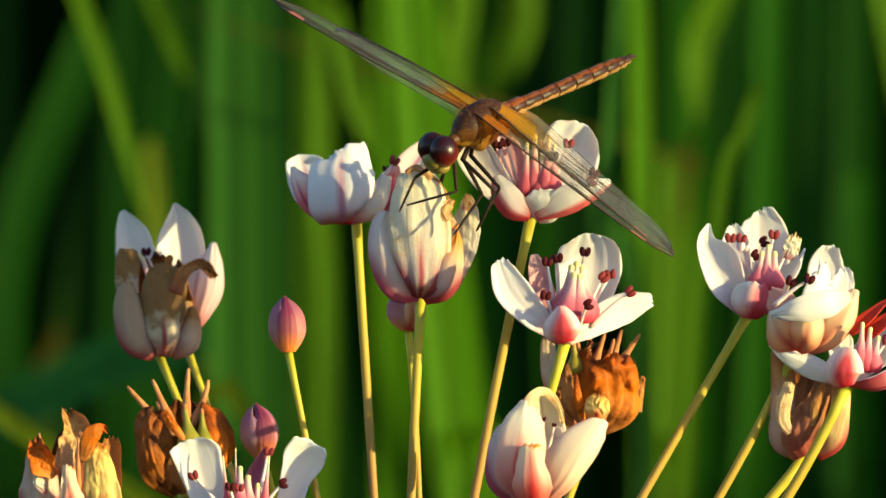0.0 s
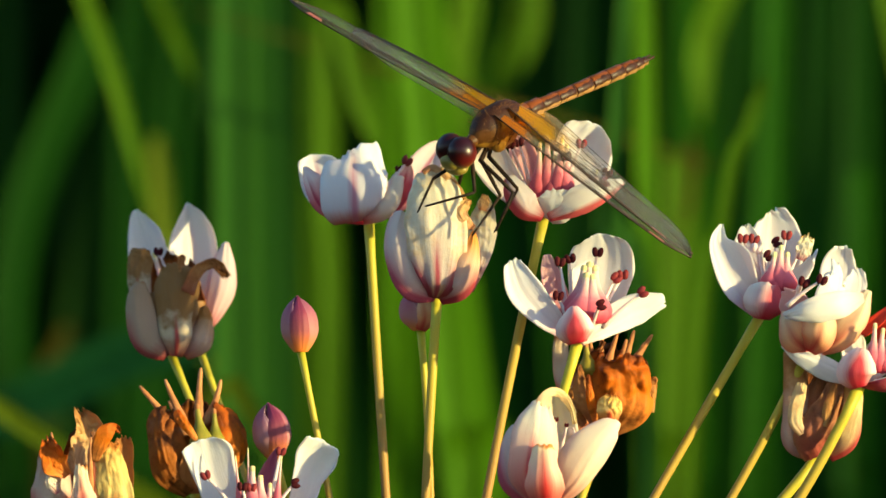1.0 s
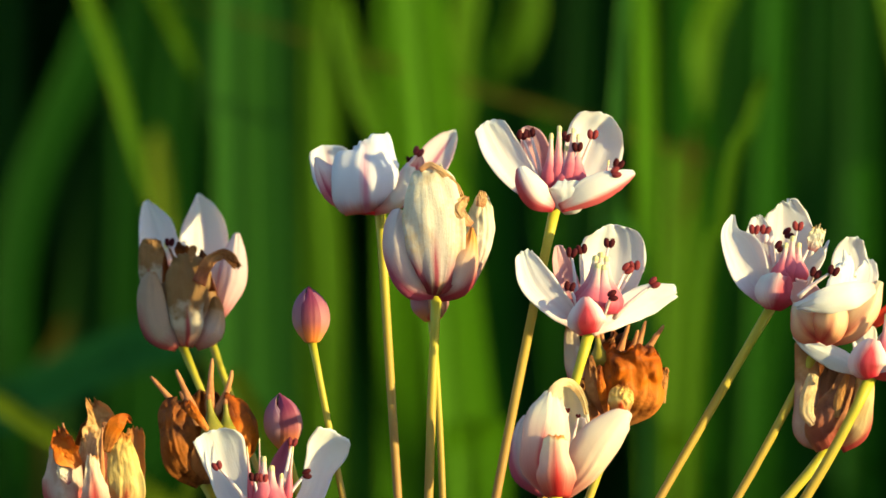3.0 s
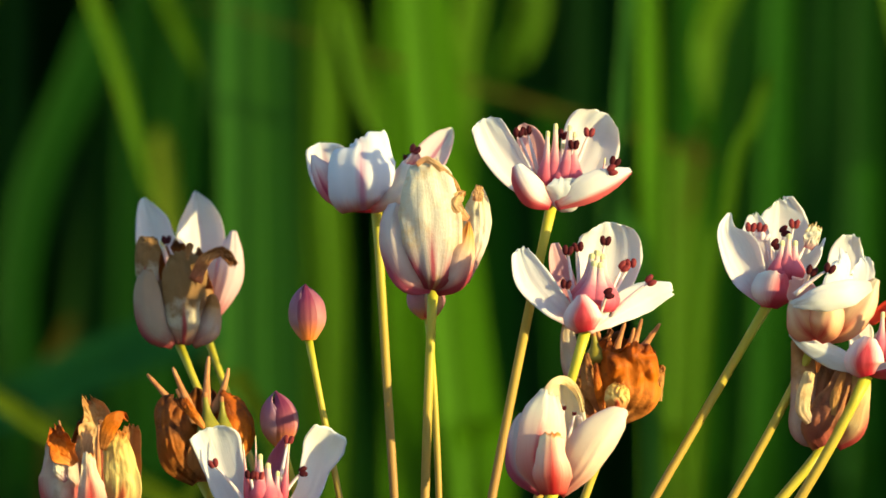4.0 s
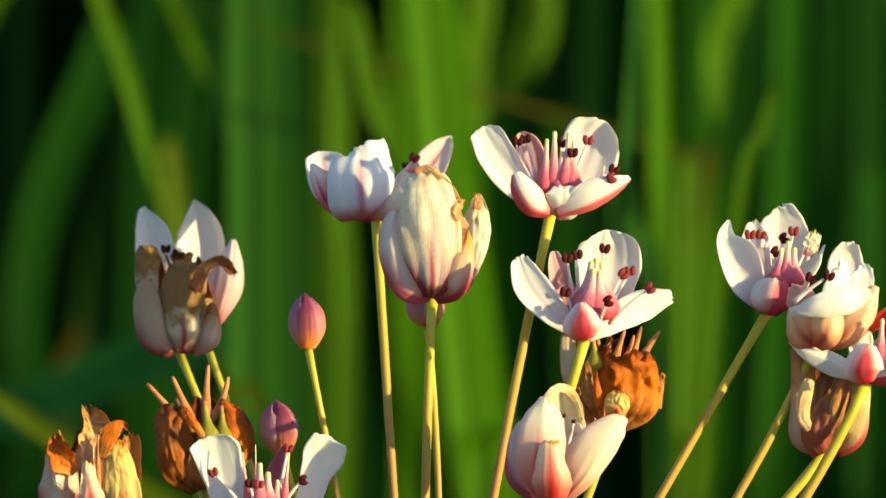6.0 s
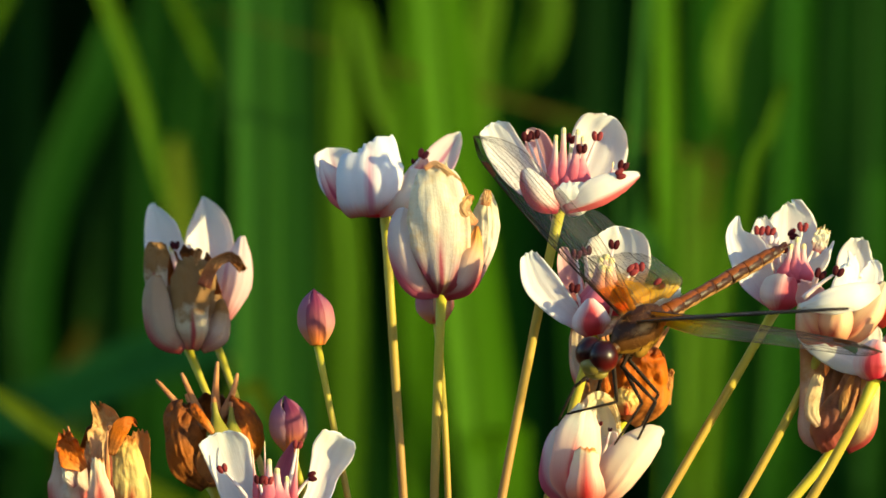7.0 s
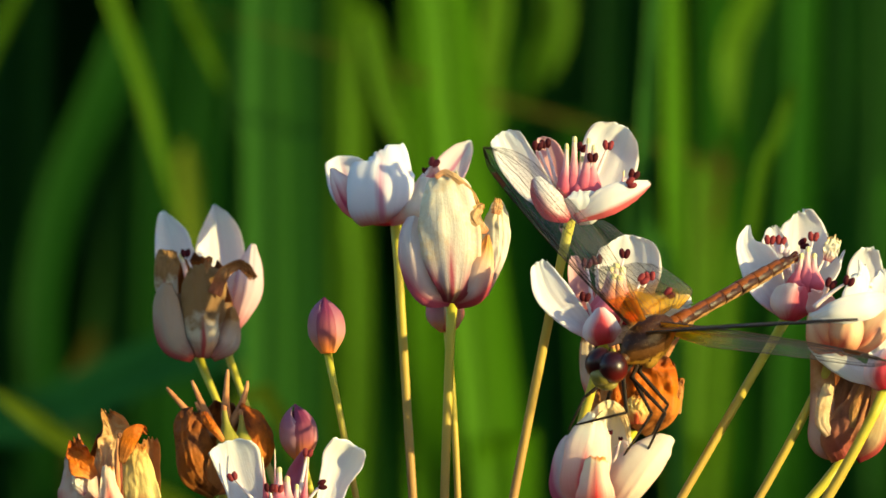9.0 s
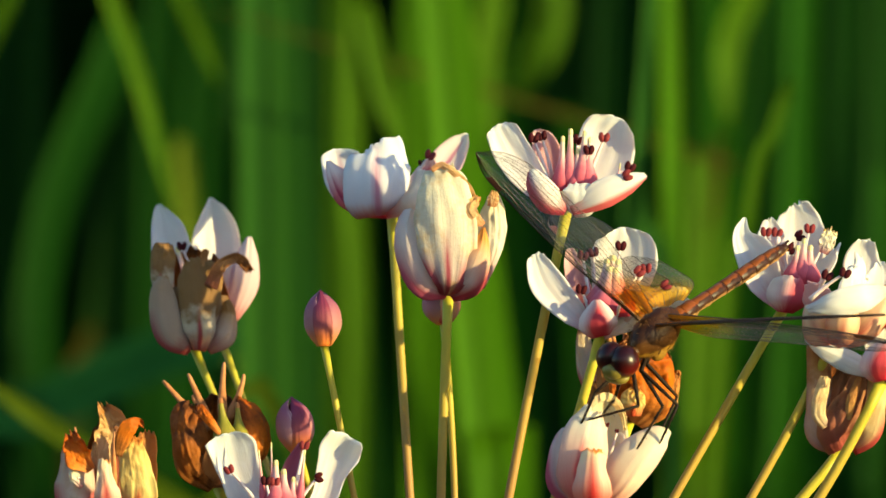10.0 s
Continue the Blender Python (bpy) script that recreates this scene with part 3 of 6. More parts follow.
class Bloom:
    """A flower on its own stalk: an Empty at the umbel's hub, with the stalk, petals and inner organs as parts."""

    def __init__(self, kind, label, base, dep, group="flowers of the umbel", width=17.0, bend=0.0, category="flower"):
        self.ob = new(kind)
        self.ob.location = NODE
        tagged(self.ob, label, category, group)
        self.base, self.dep, self.n = base, dep, len(bpy.data.objects)
        a, b = self.at(*base), Vector((0, 0, 0))
        c = (a + b) / 2 + Vector((bend * S, 0, 0))
        n = 18
        path = [curve3(b, c, a, i / n) for i in range(n + 1)]
        r = [width * S / 2 * (0.84 + 0.16 * i / n) for i in range(n + 1)]
        r[-1] *= 1.2
        part("stalk", tube(path, r, 10), M["stalk"], self.ob)

    def at(self, x, y, dep=0.0):
        return spot(x, y, dep + self.dep) - NODE

    def petal(self, tip, ctrl, hint, width, out="outer", ins="inner", base=None, name="petal", label="", own=False, **kw):
        self.n += 1
        free = own or base is not None
        base = base or (*self.base, 0)
        hint = Vector(hint).normalized()
        if not free:
            o = self.at(*ctrl) - self.at(*base)
            o.z = 0
            hint = hint * 0.45 + (Vector((0, 0, 0.9)) - o.normalized()).normalized()
        bm = petal_mesh(self.at(*base), self.at(*ctrl), self.at(*tip), hint, width * 1.06 * S, seed=self.n, **kw)
        return part(name, bm, [M[out], M[ins]], self.ob, label)

    def skin(self, top, radius, centre, half, out, ins, base=None, name="petal", label="", lift=0.0, **kw):
        self.n += 1
        a, b = self.at(*(base or self.base)), self.at(*top)
        return part(name, skin_mesh(a, b, radius * S, centre, half, lift * S, seed=self.n, **kw), [M[out], M[ins]], self.ob, label)

    def flap(self, spine, front, back, cup=0.5, frill=0.06, crump=0.0, name="petal", label=""):
        """A petal along a spine of stations (x, y, depth, half width on its left, on its right); cup > 0: its middle bulges
        forwards. frill: uneven rim; crump: how shrivelled it is."""
        self.n += 1
        bm = flap_mesh([(*self.at(x, y, d), l * S, r * S) for x, y, d, l, r in spine], cup, frill, crump, self.n)
        return part(name, bm, [M[front], M[back]], self.ob, label)

    def stamen(self, head, foot, size=13.0, mat="anther", tilt=0.0):
        """A pale filament with a two-lobed anther."""
        a, b = self.at(*foot), self.at(*head)
        c = (a + b) / 2 + Vector((0, 0, 6 * S))
        path = [curve3(a, c, b, i / 7) for i in range(8)]
        st = part("stamen", tube(path, [S * (4.8 - 0.42 * i) for i in range(8)], 6), M["filament"], self.ob)
        bm = bmesh.new()
        for sgn in (-1, 1):
            bmesh.ops.create_uvsphere(bm, u_segments=10, v_segments=8, radius=1.0, matrix=Matrix.Translation(b)
                                      @ Matrix.Rotation(tilt, 4, "Y") @ Matrix.Translation((sgn * size * 0.38 * S, -3 * S, 2 * S))
                                      @ Matrix.Rotation(sgn * 0.22, 4, "Y") @ Matrix.Diagonal((size * 0.48 * S, size * 0.40 * S, size * 0.76 * S, 1)))
        part("anther", bm, M[mat], st, "dark red anther")

    def carpel(self, tip, foot, width=26.0, mat="carpel", top="stigma"):
        """A flask-shaped carpel with its stigma."""
        a, b = self.at(*foot), self.at(*tip)
        rel = (0.8, 1.15, 1.25, 1.12, 0.84, 0.58, 0.42, 0.33, 0.28, 0.25)
        path = [a + (b - a) * (i / 9) for i in range(10)]
        cp = part("carpel", tube(path, [width * S / 2 * k for k in rel], 10), M[mat], self.ob)
        d = (b - a).normalized()
        bm = tube([b - d * 10 * S, b - d * 3 * S, b + d * 3 * S, b + d * 5 * S], [width * S * k for k in (0.11, 0.145, 0.13, 0.04)], 8)
        part("stigma", bm, M[top], cp, "pale yellow stigma" if top == "stigma" else "dry brown tip")

    def beak(self, tip, foot, width=17.0, bend=0.0, mat="beak"):
        """A dry pointed beak of a seed case."""
        a, b = self.at(*foot), self.at(*tip)
        c = (a + b) / 2 + Vector((bend * S, 0, 0))
        path = [curve3(a, c, b, i / 8) for i in range(9)]
        part("beak", tube(path, [width * S / 2 * k for k in (1.0, 1.05, 0.95, 0.8, 0.66, 0.56, 0.5, 0.45, 0.25)], 8), M[mat], self.ob)


# ---- the umbel of flowers ----
umbel_stem = new("flowering_rush")
umbel_stem.location = (NODE.x, NODE.y, 0)
tagged(umbel_stem, "tall round flowering rush stem carrying an umbel of flowers", "rush")
hz = NODE.z
part("stem", tube([Vector((0, 0, -0.02 + (hz - 0.0) * i / 12 + 0.02)) for i in range(13)], [0.0042 - 0.0014 * i / 12 for i in range(13)], 12), M["stalk"], umbel_stem)
for k in range(3):
    an = k * 2.1 + 0.4
    o = Vector((math.cos(an), math.sin(an), 0))
    part("bract", petal_mesh(Vector((0, 0, hz - 0.006)) + o * 0.003, Vector((0, 0, hz + 0.006)) + o * 0.012, Vector((0, 0, hz - 0.004)) + o * 0.024,
                             -o + Vector((0, 0, 0.6)), 0.008, shape="lance", seed=k), [M["tan"], M["tan"]], umbel_stem)

BLOOMS = {}


def bloom(key, *a, **k):
    BLOOMS[key] = Bloom(*a, **k)
    return BLOOMS[key]


# half-closed flower with upright petals
f = bloom("cupped", "flower", "half-open white flower with upright petals flushed pink below", (672, 379), 262, bend=-3)
f.flap([(640, 375, 40, 10, 10), (596, 330, 60, 34, 40), (581, 288, 60, 34, 40), (578, 263, 54, 30, 36)], "lilac", "inner", cup=-0.4)
f.flap([(668, 379, -20, 8, 8), (620, 377, -36, 6, 26), (585, 353, -44, 11, 36), (567, 314, -40, 10, 30), (558, 284, -26, 3, 5)], "rosy", "inner", cup=0.5)
f.flap([(650, 382, -44, 40, 34), (647, 363, -74, 56, 45), (645, 328, -84, 60, 58), (644, 294, -78, 56, 61), (646, 268, -66, 40, 50), (640, 255, -60, 24, 44)], "lilac", "inner", cup=0.45, frill=0.16)
f.flap([(662, 380, -50, 8, 8), (698, 368, -78, 20, 11), (718, 342, -66, 20, 11), (727, 300, -40, 12, 9)], "blush", "pinkin", cup=0.6)
f.flap([(690, 372, 10, 10, 10), (722, 336, 22, 22, 20), (738, 300, 24, 20, 14), (741, 280, 20, 8, 8)], "rosy", "pinkin", cup=-0.4)
f.flap([(700, 370, 30, 10, 10), (744, 326, 45, 28, 26), (774, 284, 50, 32, 26), (796, 252, 47, 20, 15), (805, 236, 42, 4, 4)], "outer", "inner", cup=-0.4)
f.stamen((739, 276, -5), (690, 350, 0), 12, "anther_open", tilt=0.5)
f.stamen((725, 290, 10), (685, 350, 5), 8)
f.carpel((690, 300, 0), (680, 365, 0), 28)

# the big closing bud-like flower
f = bloom("closing", "flower", "closing cream-white flower with crimson ribs and frayed brown tips", (772, 520), 0, bend=-18, width=17.5)
f.skin((772, 296), 76, 4.6, 1.0, "frayed", "frayed", close=0.5, ragged=0.10, tall=1.0, crump=0.09)
f.skin((792, 318), 74, 5.7, 0.9, "frayed", "frayed", close=0.55, ragged=0.12, tall=1.0, crump=0.09)
f.flap([(770, 522, -16, 9, 9), (738, 500, -48, 34, 28), (714, 452, -60, 35, 48), (706, 406, -56, 28, 40), (712, 370, -40, 18, 24)], "lavish", "inner", cup=0.5)
f.flap([(826, 508, -10, 10, 10), (846, 462, -12, 20, 13), (854, 416, -10, 28, 20), (854, 378, -8, 26, 18), (852, 350, -8, 11, 11), (853, 338, -10, 5, 5)], "frayed", "frayed", cup=0.4, crump=0.07, frill=0.2)
f.flap([(774, 523, -22, 10, 14), (806, 500, -60, 36, 28), (822, 460, -72, 34, 25), (832, 428, -62, 15, 13), (835, 402, -50, 3, 3)], "flame", "orange", cup=0.5)
f.flap([(768, 523, -26, 12, 12), (772, 498, -66, 28, 32), (770, 446, -80, 48, 52), (769, 394, -82, 55, 54), (764, 346, -74, 48, 48), (760, 312, -60, 37, 38), (757, 293, -50, 24, 22)], "cream", "frayed", cup=0.3, crump=0.055, frill=0.22)
f.flap([(835, 398, -60, 5, 5), (822, 388, -72, 12, 9), (812, 372, -74, 13, 11), (820, 356, -66, 9, 8), (828, 350, -60, 5, 5)], "tan", "tan", cup=0.25, crump=0.10, frill=0.3, name="frayed_tip", label="crumpled tan petal tip")
f.flap([(849, 366, -20, 8, 8), (852, 352, -22, 9, 10), (854, 338, -18, 5, 5)], "tan", "tan", cup=0.25, crump=0.10, frill=0.4, name="frayed_tip", label="crumpled brown petal tip")
f.flap([(742, 301, -56, 4, 5), (758, 292, -56, 5, 6), (776, 299, -60, 5, 7), (797, 317, -60, 5, 7), (812, 336, -60, 4, 6), (819, 352, -60, 3, 4)], "tan", "tan", cup=0.3, crump=0.12, frill=0.5, name="frayed_rim", label="thin golden-brown frayed petal rim")

# upper open flower
f = bloom("upper", "flower", "open white flower with pink carpels and dark red anthers", (982, 372), 30, bend=-25, width=18)
f.flap([(972, 368, 0, 10, 10), (922, 320, 4, 28, 28), (887, 270, 6, 34, 32), (868, 234, 6, 29, 29), (862, 221, 6, 24, 24)], "inner", "outer", cup=-0.35, frill=0.14)
f.flap([(972, 365, 60, 12, 12), (956, 304, 75, 26, 26), (940, 254, 72, 22, 24), (926, 230, 68, 6, 8)], "pinkin", "pinkin", cup=-0.4)
f.flap([(995, 365, 70, 14, 14), (1030, 304, 86, 36, 56), (1051, 252, 86, 50, 56), (1066, 224, 76, 44, 40), (1074, 209, 70, 24, 24)], "inner", "outer", cup=-0.3, frill=0.05)
f.flap([(980, 375, -40, 8, 8), (950, 357, -70, 22, 28), (930, 328, -72, 20, 24), (918, 302, -55, 7, 12)], "flushed", "pinkin", cup=0.7)
f.flap([(990, 375, -44, 8, 8), (1040, 352, -60, 30, 20), (1084, 330, -55, 24, 18), (1122, 311, -40, 6, 6)], "rimmed", "inner", cup=0.3, frill=0.2)
f.flap([(986, 376, -34, 16, 16), (999, 360, -48, 30, 34), (1005, 343, -52, 34, 34), (1005, 324, -48, 26, 28)], "plain", "inner", cup=0.12, frill=0.16)
for a, b, m, tl in (((923, 247, 20), (950, 320, 10), "anther", 0.2), ((938, 243, 30), (958, 320, 20), "anther", -0.2), ((1001, 250, 35), (1000, 320, 20), "anther", 0.4),
                    ((1021, 268, -15), (1008, 330, -10), "anther", 0.0), ((1048, 246, 0), (1016, 330, 0), "anther_open", 0.1), ((1087, 312, -50), (1030, 340, -10), "anther_open", 1.2),
                    ((1093, 298, 10), (1030, 340, 10), "anther", 0.4)):
    f.stamen(a, b, 12, m, tl)
for tx, ty, bx in ((975, 246, 972), (989, 233, 988), (1014, 236, 1002), (1023, 248, 1020), (1002, 268, 996), (1076, 294, 1066)):
    f.carpel((tx, ty, -10), (bx + (tx % 7 - 3), 346, -10 + tx % 11), 28 + tx % 5 if bx < 1040 else 12)

# lower open flower
f = bloom("lower", "flower", "wide open white flower with a crimson-striped front petal", (1042, 594), -112, bend=-5, width=18)
f.flap([(1036, 590, -5, 10, 10), (990, 552, -10, 22, 24), (950, 506, -10, 31, 30), (932, 468, -6, 22, 20), (927, 449, -4, 13, 13)], "inner", "outer", cup=-0.35, frill=0.14)
f.flap([(1030, 585, 60, 10, 10), (1006, 515, 72, 20, 20), (993, 468, 72, 17, 15), (986, 440, 70, 6, 8)], "pinkin", "pinkin", cup=-0.4)
f.flap([(1050, 585, 70, 14, 14), (1072, 524, 85, 44, 44), (1081, 466, 90, 57, 60), (1085, 427, 82, 50, 51), (1084, 405, 75, 30, 28)], "inner", "outer", cup=-0.35, frill=0.10)
f.flap([(1045, 593, -30, 10, 10), (1092, 566, -10, 26, 20), (1148, 536, 14, 27, 26), (1196, 520, 24, 13, 12)], "plain", "inner", cup=0.35, frill=0.22)
f.flap([(1042, 597, -60, 16, 16), (1038, 577, -86, 34, 34), (1037, 554, -86, 27, 26), (1035, 531, -74, 9, 9)], "stripe", "inner", cup=0.7)
f.petal((1040, 545, 80), (1040, 590, 60), (0, -1, 0.3), 60, "outer", "inner", cup=0.6)
for a, b, m, tl in (((1010, 455, 15), (1022, 540, 5), "anther", 0.2), ((1029, 449, 25), (1030, 540, 10), "anther", -0.2), ((1077, 438, 40), (1055, 540, 20), "anther", 0.1),
                    ((1108, 483, 10), (1075, 555, 0), "anther_open", 0.9), ((1122, 478, 18), (1078, 555, 8), "anther_open", -0.1), ((1155, 508, -14), (1085, 570, -10), "anther_open", 1.0),
                    ((1007, 515, -20), (1024, 560, -20), "anther", 0.2), ((1081, 530, -75), (1066, 570, -30), "anther", 1.3)):
    f.stamen(a, b, 12, m, tl)
for tx, ty, bx in ((1054, 463, 1038), (1063, 457, 1056), (1072, 464, 1074), (1058, 476, 1046), (1068, 479, 1066)):
    f.carpel((tx, ty, -5 if ty < 470 else -22), (bx, 562, -5 if ty < 470 else -22), 50)

# open flower leaning out to the sun
f = bloom("leaning", "flower", "open white flower leaning outwards, its front petal rosy", (1364, 550), 70, bend=-18, width=16.5)
f.flap([(1355, 500, 40, 20, 20), (1345, 430, 50, 26, 24), (1342, 400, 48, 17, 15), (1342, 388, 46, 8, 9)], "inner", "outer", cup=-0.3, frill=0.2)
f.flap([(1375, 540, 70, 14, 14), (1385, 462, 85, 46, 50), (1390, 412, 85, 44, 48), (1388, 376, 75, 30, 32), (1384, 362, 70, 12, 14)], "inner", "outer", cup=-0.35, frill=0.22)
f.flap([(1362, 547, 0, 10, 10), (1328, 498, -10, 28, 36), (1304, 452, -8, 25, 44), (1290, 416, 0, 15, 22), (1297, 386, 5, 3, 3)], "inner", "outer", cup=-0.45)
f.flap([(1368, 555, -60, 14, 14), (1372, 534, -80, 36, 36), (1376, 508, -76, 34, 30), (1380, 490, -70, 22, 22)], "blazed", "inner", cup=0.7, frill=0.1)
f.petal((1462, 440, 30), (1420, 540, 10), (-0.6, -0.8, 0.4), 84, "outer", "inner", cup=0.7, ruffle=0.1)
for a, b, m, tl in (((1334, 414, 10), (1372, 500, 0), "anther_open", 0.1), ((1353, 415, 12), (1376, 500, 0), "anther_open", 0.3), ((1411, 408, 20), (1392, 500, 5), "anther_open", 0.1),
                    ((1392, 420, 15), (1388, 500, 0), "anther", 1.1), ((1378, 444, -15), (1384, 505, -10), "anther", 0.9), ((1358, 432, 0), (1376, 505, -10), "filament", 0.4),
                    ((1436, 434, -5), (1400, 510, -5), "anther_open", 0.5)):
    f.stamen(a, b, 12, m, tl)
for tx, ty, bx in ((1390, 440, 1382), (1402, 428, 1396), (1413, 440, 1410), (1398, 455, 1390)):
    f.carpel((tx, ty, -20), (bx, 505, -20), 34)
f.flap([(1436, 450, -20, 8, 8), (1444, 428, -26, 14, 14), (1448, 408, -20, 10, 12)], "frayed", "frayed", cup=0.3, crump=0.14, frill=0.6, label="frayed cream petal end")

# two flowers side by side: a cup with a white lip
f = bloom("lipped", "flower", "half-open white flower with an orange-pink cup", (1450, 611), 10, bend=105, width=16)
f.flap([(1485, 560, 60, 20, 20), (1504, 492, 80, 36, 32), (1508, 452, 78, 32, 24), (1512, 425, 65, 15, 14)], "inner", "outer", cup=-0.35, frill=0.16)
f.flap([(1500, 560, 10, 20, 20), (1530, 512, 10, 30, 20), (1538, 482, 12, 20, 14), (1536, 465, 15, 10, 10)], "inner", "outer", cup=-0.3, frill=0.3)
f.flap([(1450, 611, -40, 10, 10), (1426, 590, -62, 25, 26), (1412, 562, -58, 14, 28), (1407, 540, -45, 5, 14)], "peach", "inner", cup=0.6)
f.flap([(1456, 612, -30, 10, 10), (1504, 590, -58, 34, 22), (1536, 552, -55, 36, 22), (1559, 504, -30, 8, 5)], "peach", "inner", cup=0.6)
f.flap([(1452, 613, -50, 12, 12), (1466, 592, -86, 28, 28), (1472, 564, -90, 30, 30), (1474, 540, -82, 22, 20)], "peach", "inner", cup=0.6)
f.flap([(1548, 516, -70, 8, 8), (1512, 526, -112, 24, 22), (1462, 536, -122, 25, 20), (1428, 545, -112, 13, 12), (1405, 549, -100, 4, 4)], "plain", "inner", cup=0.5, frill=0.3, crump=0.03)
f.petal((1500, 462, -20), (1510, 540, -40), (-0.2, 0.4, 0.8), 86, "plain", "inner", cup=0.4, ruffle=0.22, crump=0.06)
f.petal((1404, 505, -60), (1440, 545, -70), (0.2, 0.6, 0.8), 60, "pinkin", "pinkin", cup=0.5)
for a, b, m, tl in (((1441, 491, -150), (1430, 515, -80), "anther", 0.5), ((1473, 487, -160), (1412, 532, -150), "anther", 0.4)):
    f.stamen(a, b, 12.5, m, tl)

# flower at the umbel's sunny rim
f = bloom("rim", "flower", "open white flower with a crimson front petal and red tips", (1540, 674), -50, bend=170, width=19)
f.flap([(1540, 676, -50, 14, 14), (1536, 654, -78, 34, 34), (1540, 628, -78, 28, 30), (1546, 606, -70, 12, 14)], "stripe", "inner", cup=0.7)
f.flap([(1530, 664, 10, 10, 10), (1485, 642, 12, 22, 18), (1440, 622, 16, 16, 16), (1404, 598, 20, 6, 6)], "plain", "inner", cup=0.4, frill=0.15)
f.petal((1660, 640, -10), (1605, 700, -30), (-0.4, 0.3, 0.9), 84, "rosy", "inner", cup=0.8)
f.petal((1532, 566, 40), (1520, 640, 50), (0.2, -1, 0.2), 44, "outer", "inner", cup=0.6)
f.petal((1630, 560, 60), (1590, 640, 60), (-0.4, -1, 0.3), 90, "outer", "inner", cup=0.7)
f.petal((1618, 520, 30), (1570, 560, 20), (-0.3, -0.6, 0.6), 30, "red", "red", base=(1548, 585, 10), cup=0.5, shape="lance", label="red narrow petal")
f.petal((1640, 536, 20), (1600, 565, 10), (-0.3, -0.6, 0.6), 34, "red", "red", base=(1570, 596, 10), cup=0.5, shape="lance", label="red narrow petal")
for tx, ty, bx in ((1568, 566, 1562), (1582, 575, 1572), (1596, 590, 1584)):
    f.carpel((tx, ty, -20), (bx, 650, -20), 28)
f.stamen((1612, 596, -10), (1575, 650, -15), 13, "anther_open", 0.3)

# tulip-shaped flower low in front
f = bloom("tulip", "flower", "tulip-shaped creamy flower with pink-striped outer petals", (983, 882), -170, width=20, bend=8)
f.flap([(995, 860, 10, 20, 20), (1001, 792, 30, 44, 42), (999, 742, 35, 46, 40), (997, 708, 30, 33, 30), (1000, 679, 22, 11, 11)], "frayed", "frayed", cup=-0.5, frill=0.15)
f.flap([(965, 882, -40, 10, 10), (932, 840, -56, 28, 30), (922, 794, -50, 19, 34), (926, 760, -38, 13, 20), (930, 741, -28, 5, 8)], "lavish", "inner", cup=0.6)
f.flap([(975, 882, -70, 12, 12), (957, 832, -94, 34, 32), (960, 786, -98, 37, 46), (968, 742, -84, 36, 37), (976, 702, -60, 15, 16)], "soft", "frayed", cup=0.45, frill=0.2)
f.flap([(966, 712, -66, 5, 5), (982, 690, -52, 6, 6), (1000, 681, -30, 6, 8), (1019, 692, -14, 6, 8), (1032, 714, -6, 5, 7), (1037, 740, -4, 3, 4)], "withering", "frayed", cup=0.3, crump=0.10, frill=0.4, name="frayed_rim", label="frayed cream petal rim")
f.flap([(995, 885, -60, 10, 10), (1032, 842, -84, 40, 24), (1063, 793, -84, 44, 30), (1096, 752, -68, 26, 22), (1115, 737, -55, 8, 8)], "blush", "frayed", cup=0.45, frill=0.10)
f.flap([(985, 886, -95, 22, 22), (984, 852, -128, 34, 33), (982, 816, -130, 26, 24), (981, 790, -122, 21, 22), (982, 776, -116, 18, 19)], "kindled", "inner", cup=0.6, frill=0.2)
f.petal((1030, 745, 20), (1040, 840, 40), (-0.6, -1, 0), 80, "pinkin", "inner", cup=0.7)
f.stamen((1003, 734, 0), (1000, 820, 10), 6)
f.stamen((1022, 744, 0), (1005, 820, 10), 5)

# dead orange-brown flower behind
f = bloom("dead", "withered_flower", "withered rust-orange flower with dry beaks", (1092, 748), 60, width=16, bend=10, category="withered flower")
f.skin((1108, 604), 72, 4.6, 1.3, "brown", "brown", close=0.8, ragged=0.2, crump=0.22, tall=1.0)
f.skin((1120, 606), 68, 0.5, 0.8, "orange", "brown", close=0.7, ragged=0.2, crump=0.24, tall=0.92, lift=2)
f.skin((1104, 606), 72, 2.9, 0.7, "brown", "brown", close=0.6, ragged=0.25, crump=0.30, tall=0.90, lift=2)
f.flap([(1100, 750, -50, 14, 18), (1126, 712, -88, 46, 42), (1124, 670, -92, 54, 48), (1120, 638, -80, 46, 44), (1118, 618, -66, 28, 30)], "orange", "brown", cup=0.55, crump=0.14, frill=0.2)
f.flap([(1072, 742, -60, 6, 6), (1054, 700, -84, 16, 12), (1046, 664, -84, 12, 10), (1043, 634, -76, 4, 5)], "rust", "brown", cup=0.6, crump=0.08)
f.flap([(1074, 740, -70, 5, 5), (1066, 704, -96, 8, 8), (1062, 676, -96, 6, 6), (1060, 652, -90, 3, 3)], "orange", "brown", cup=0.6, crump=0.08)
f.flap([(1060, 746, -40, 12, 14), (1038, 726, -64, 22, 18), (1030, 700, -60, 18, 14), (1026, 676, -50, 6, 6)], "rust", "brown", cup=0.5, crump=0.12)
f.flap([(1098, 738, -100, 14, 14), (1098, 716, -116, 21, 22), (1100, 700, -116, 19, 18), (1102, 688, -108, 11, 12)], "yellow", "tan", cup=0.6, crump=0.14, frill=0.2, label="small yellowish petal")
f.flap([(1172, 720, -50, 5, 5), (1172, 686, -66, 8, 9), (1178, 656, -60, 6, 6)], "buff", "tan", cup=0.5, crump=0.2)
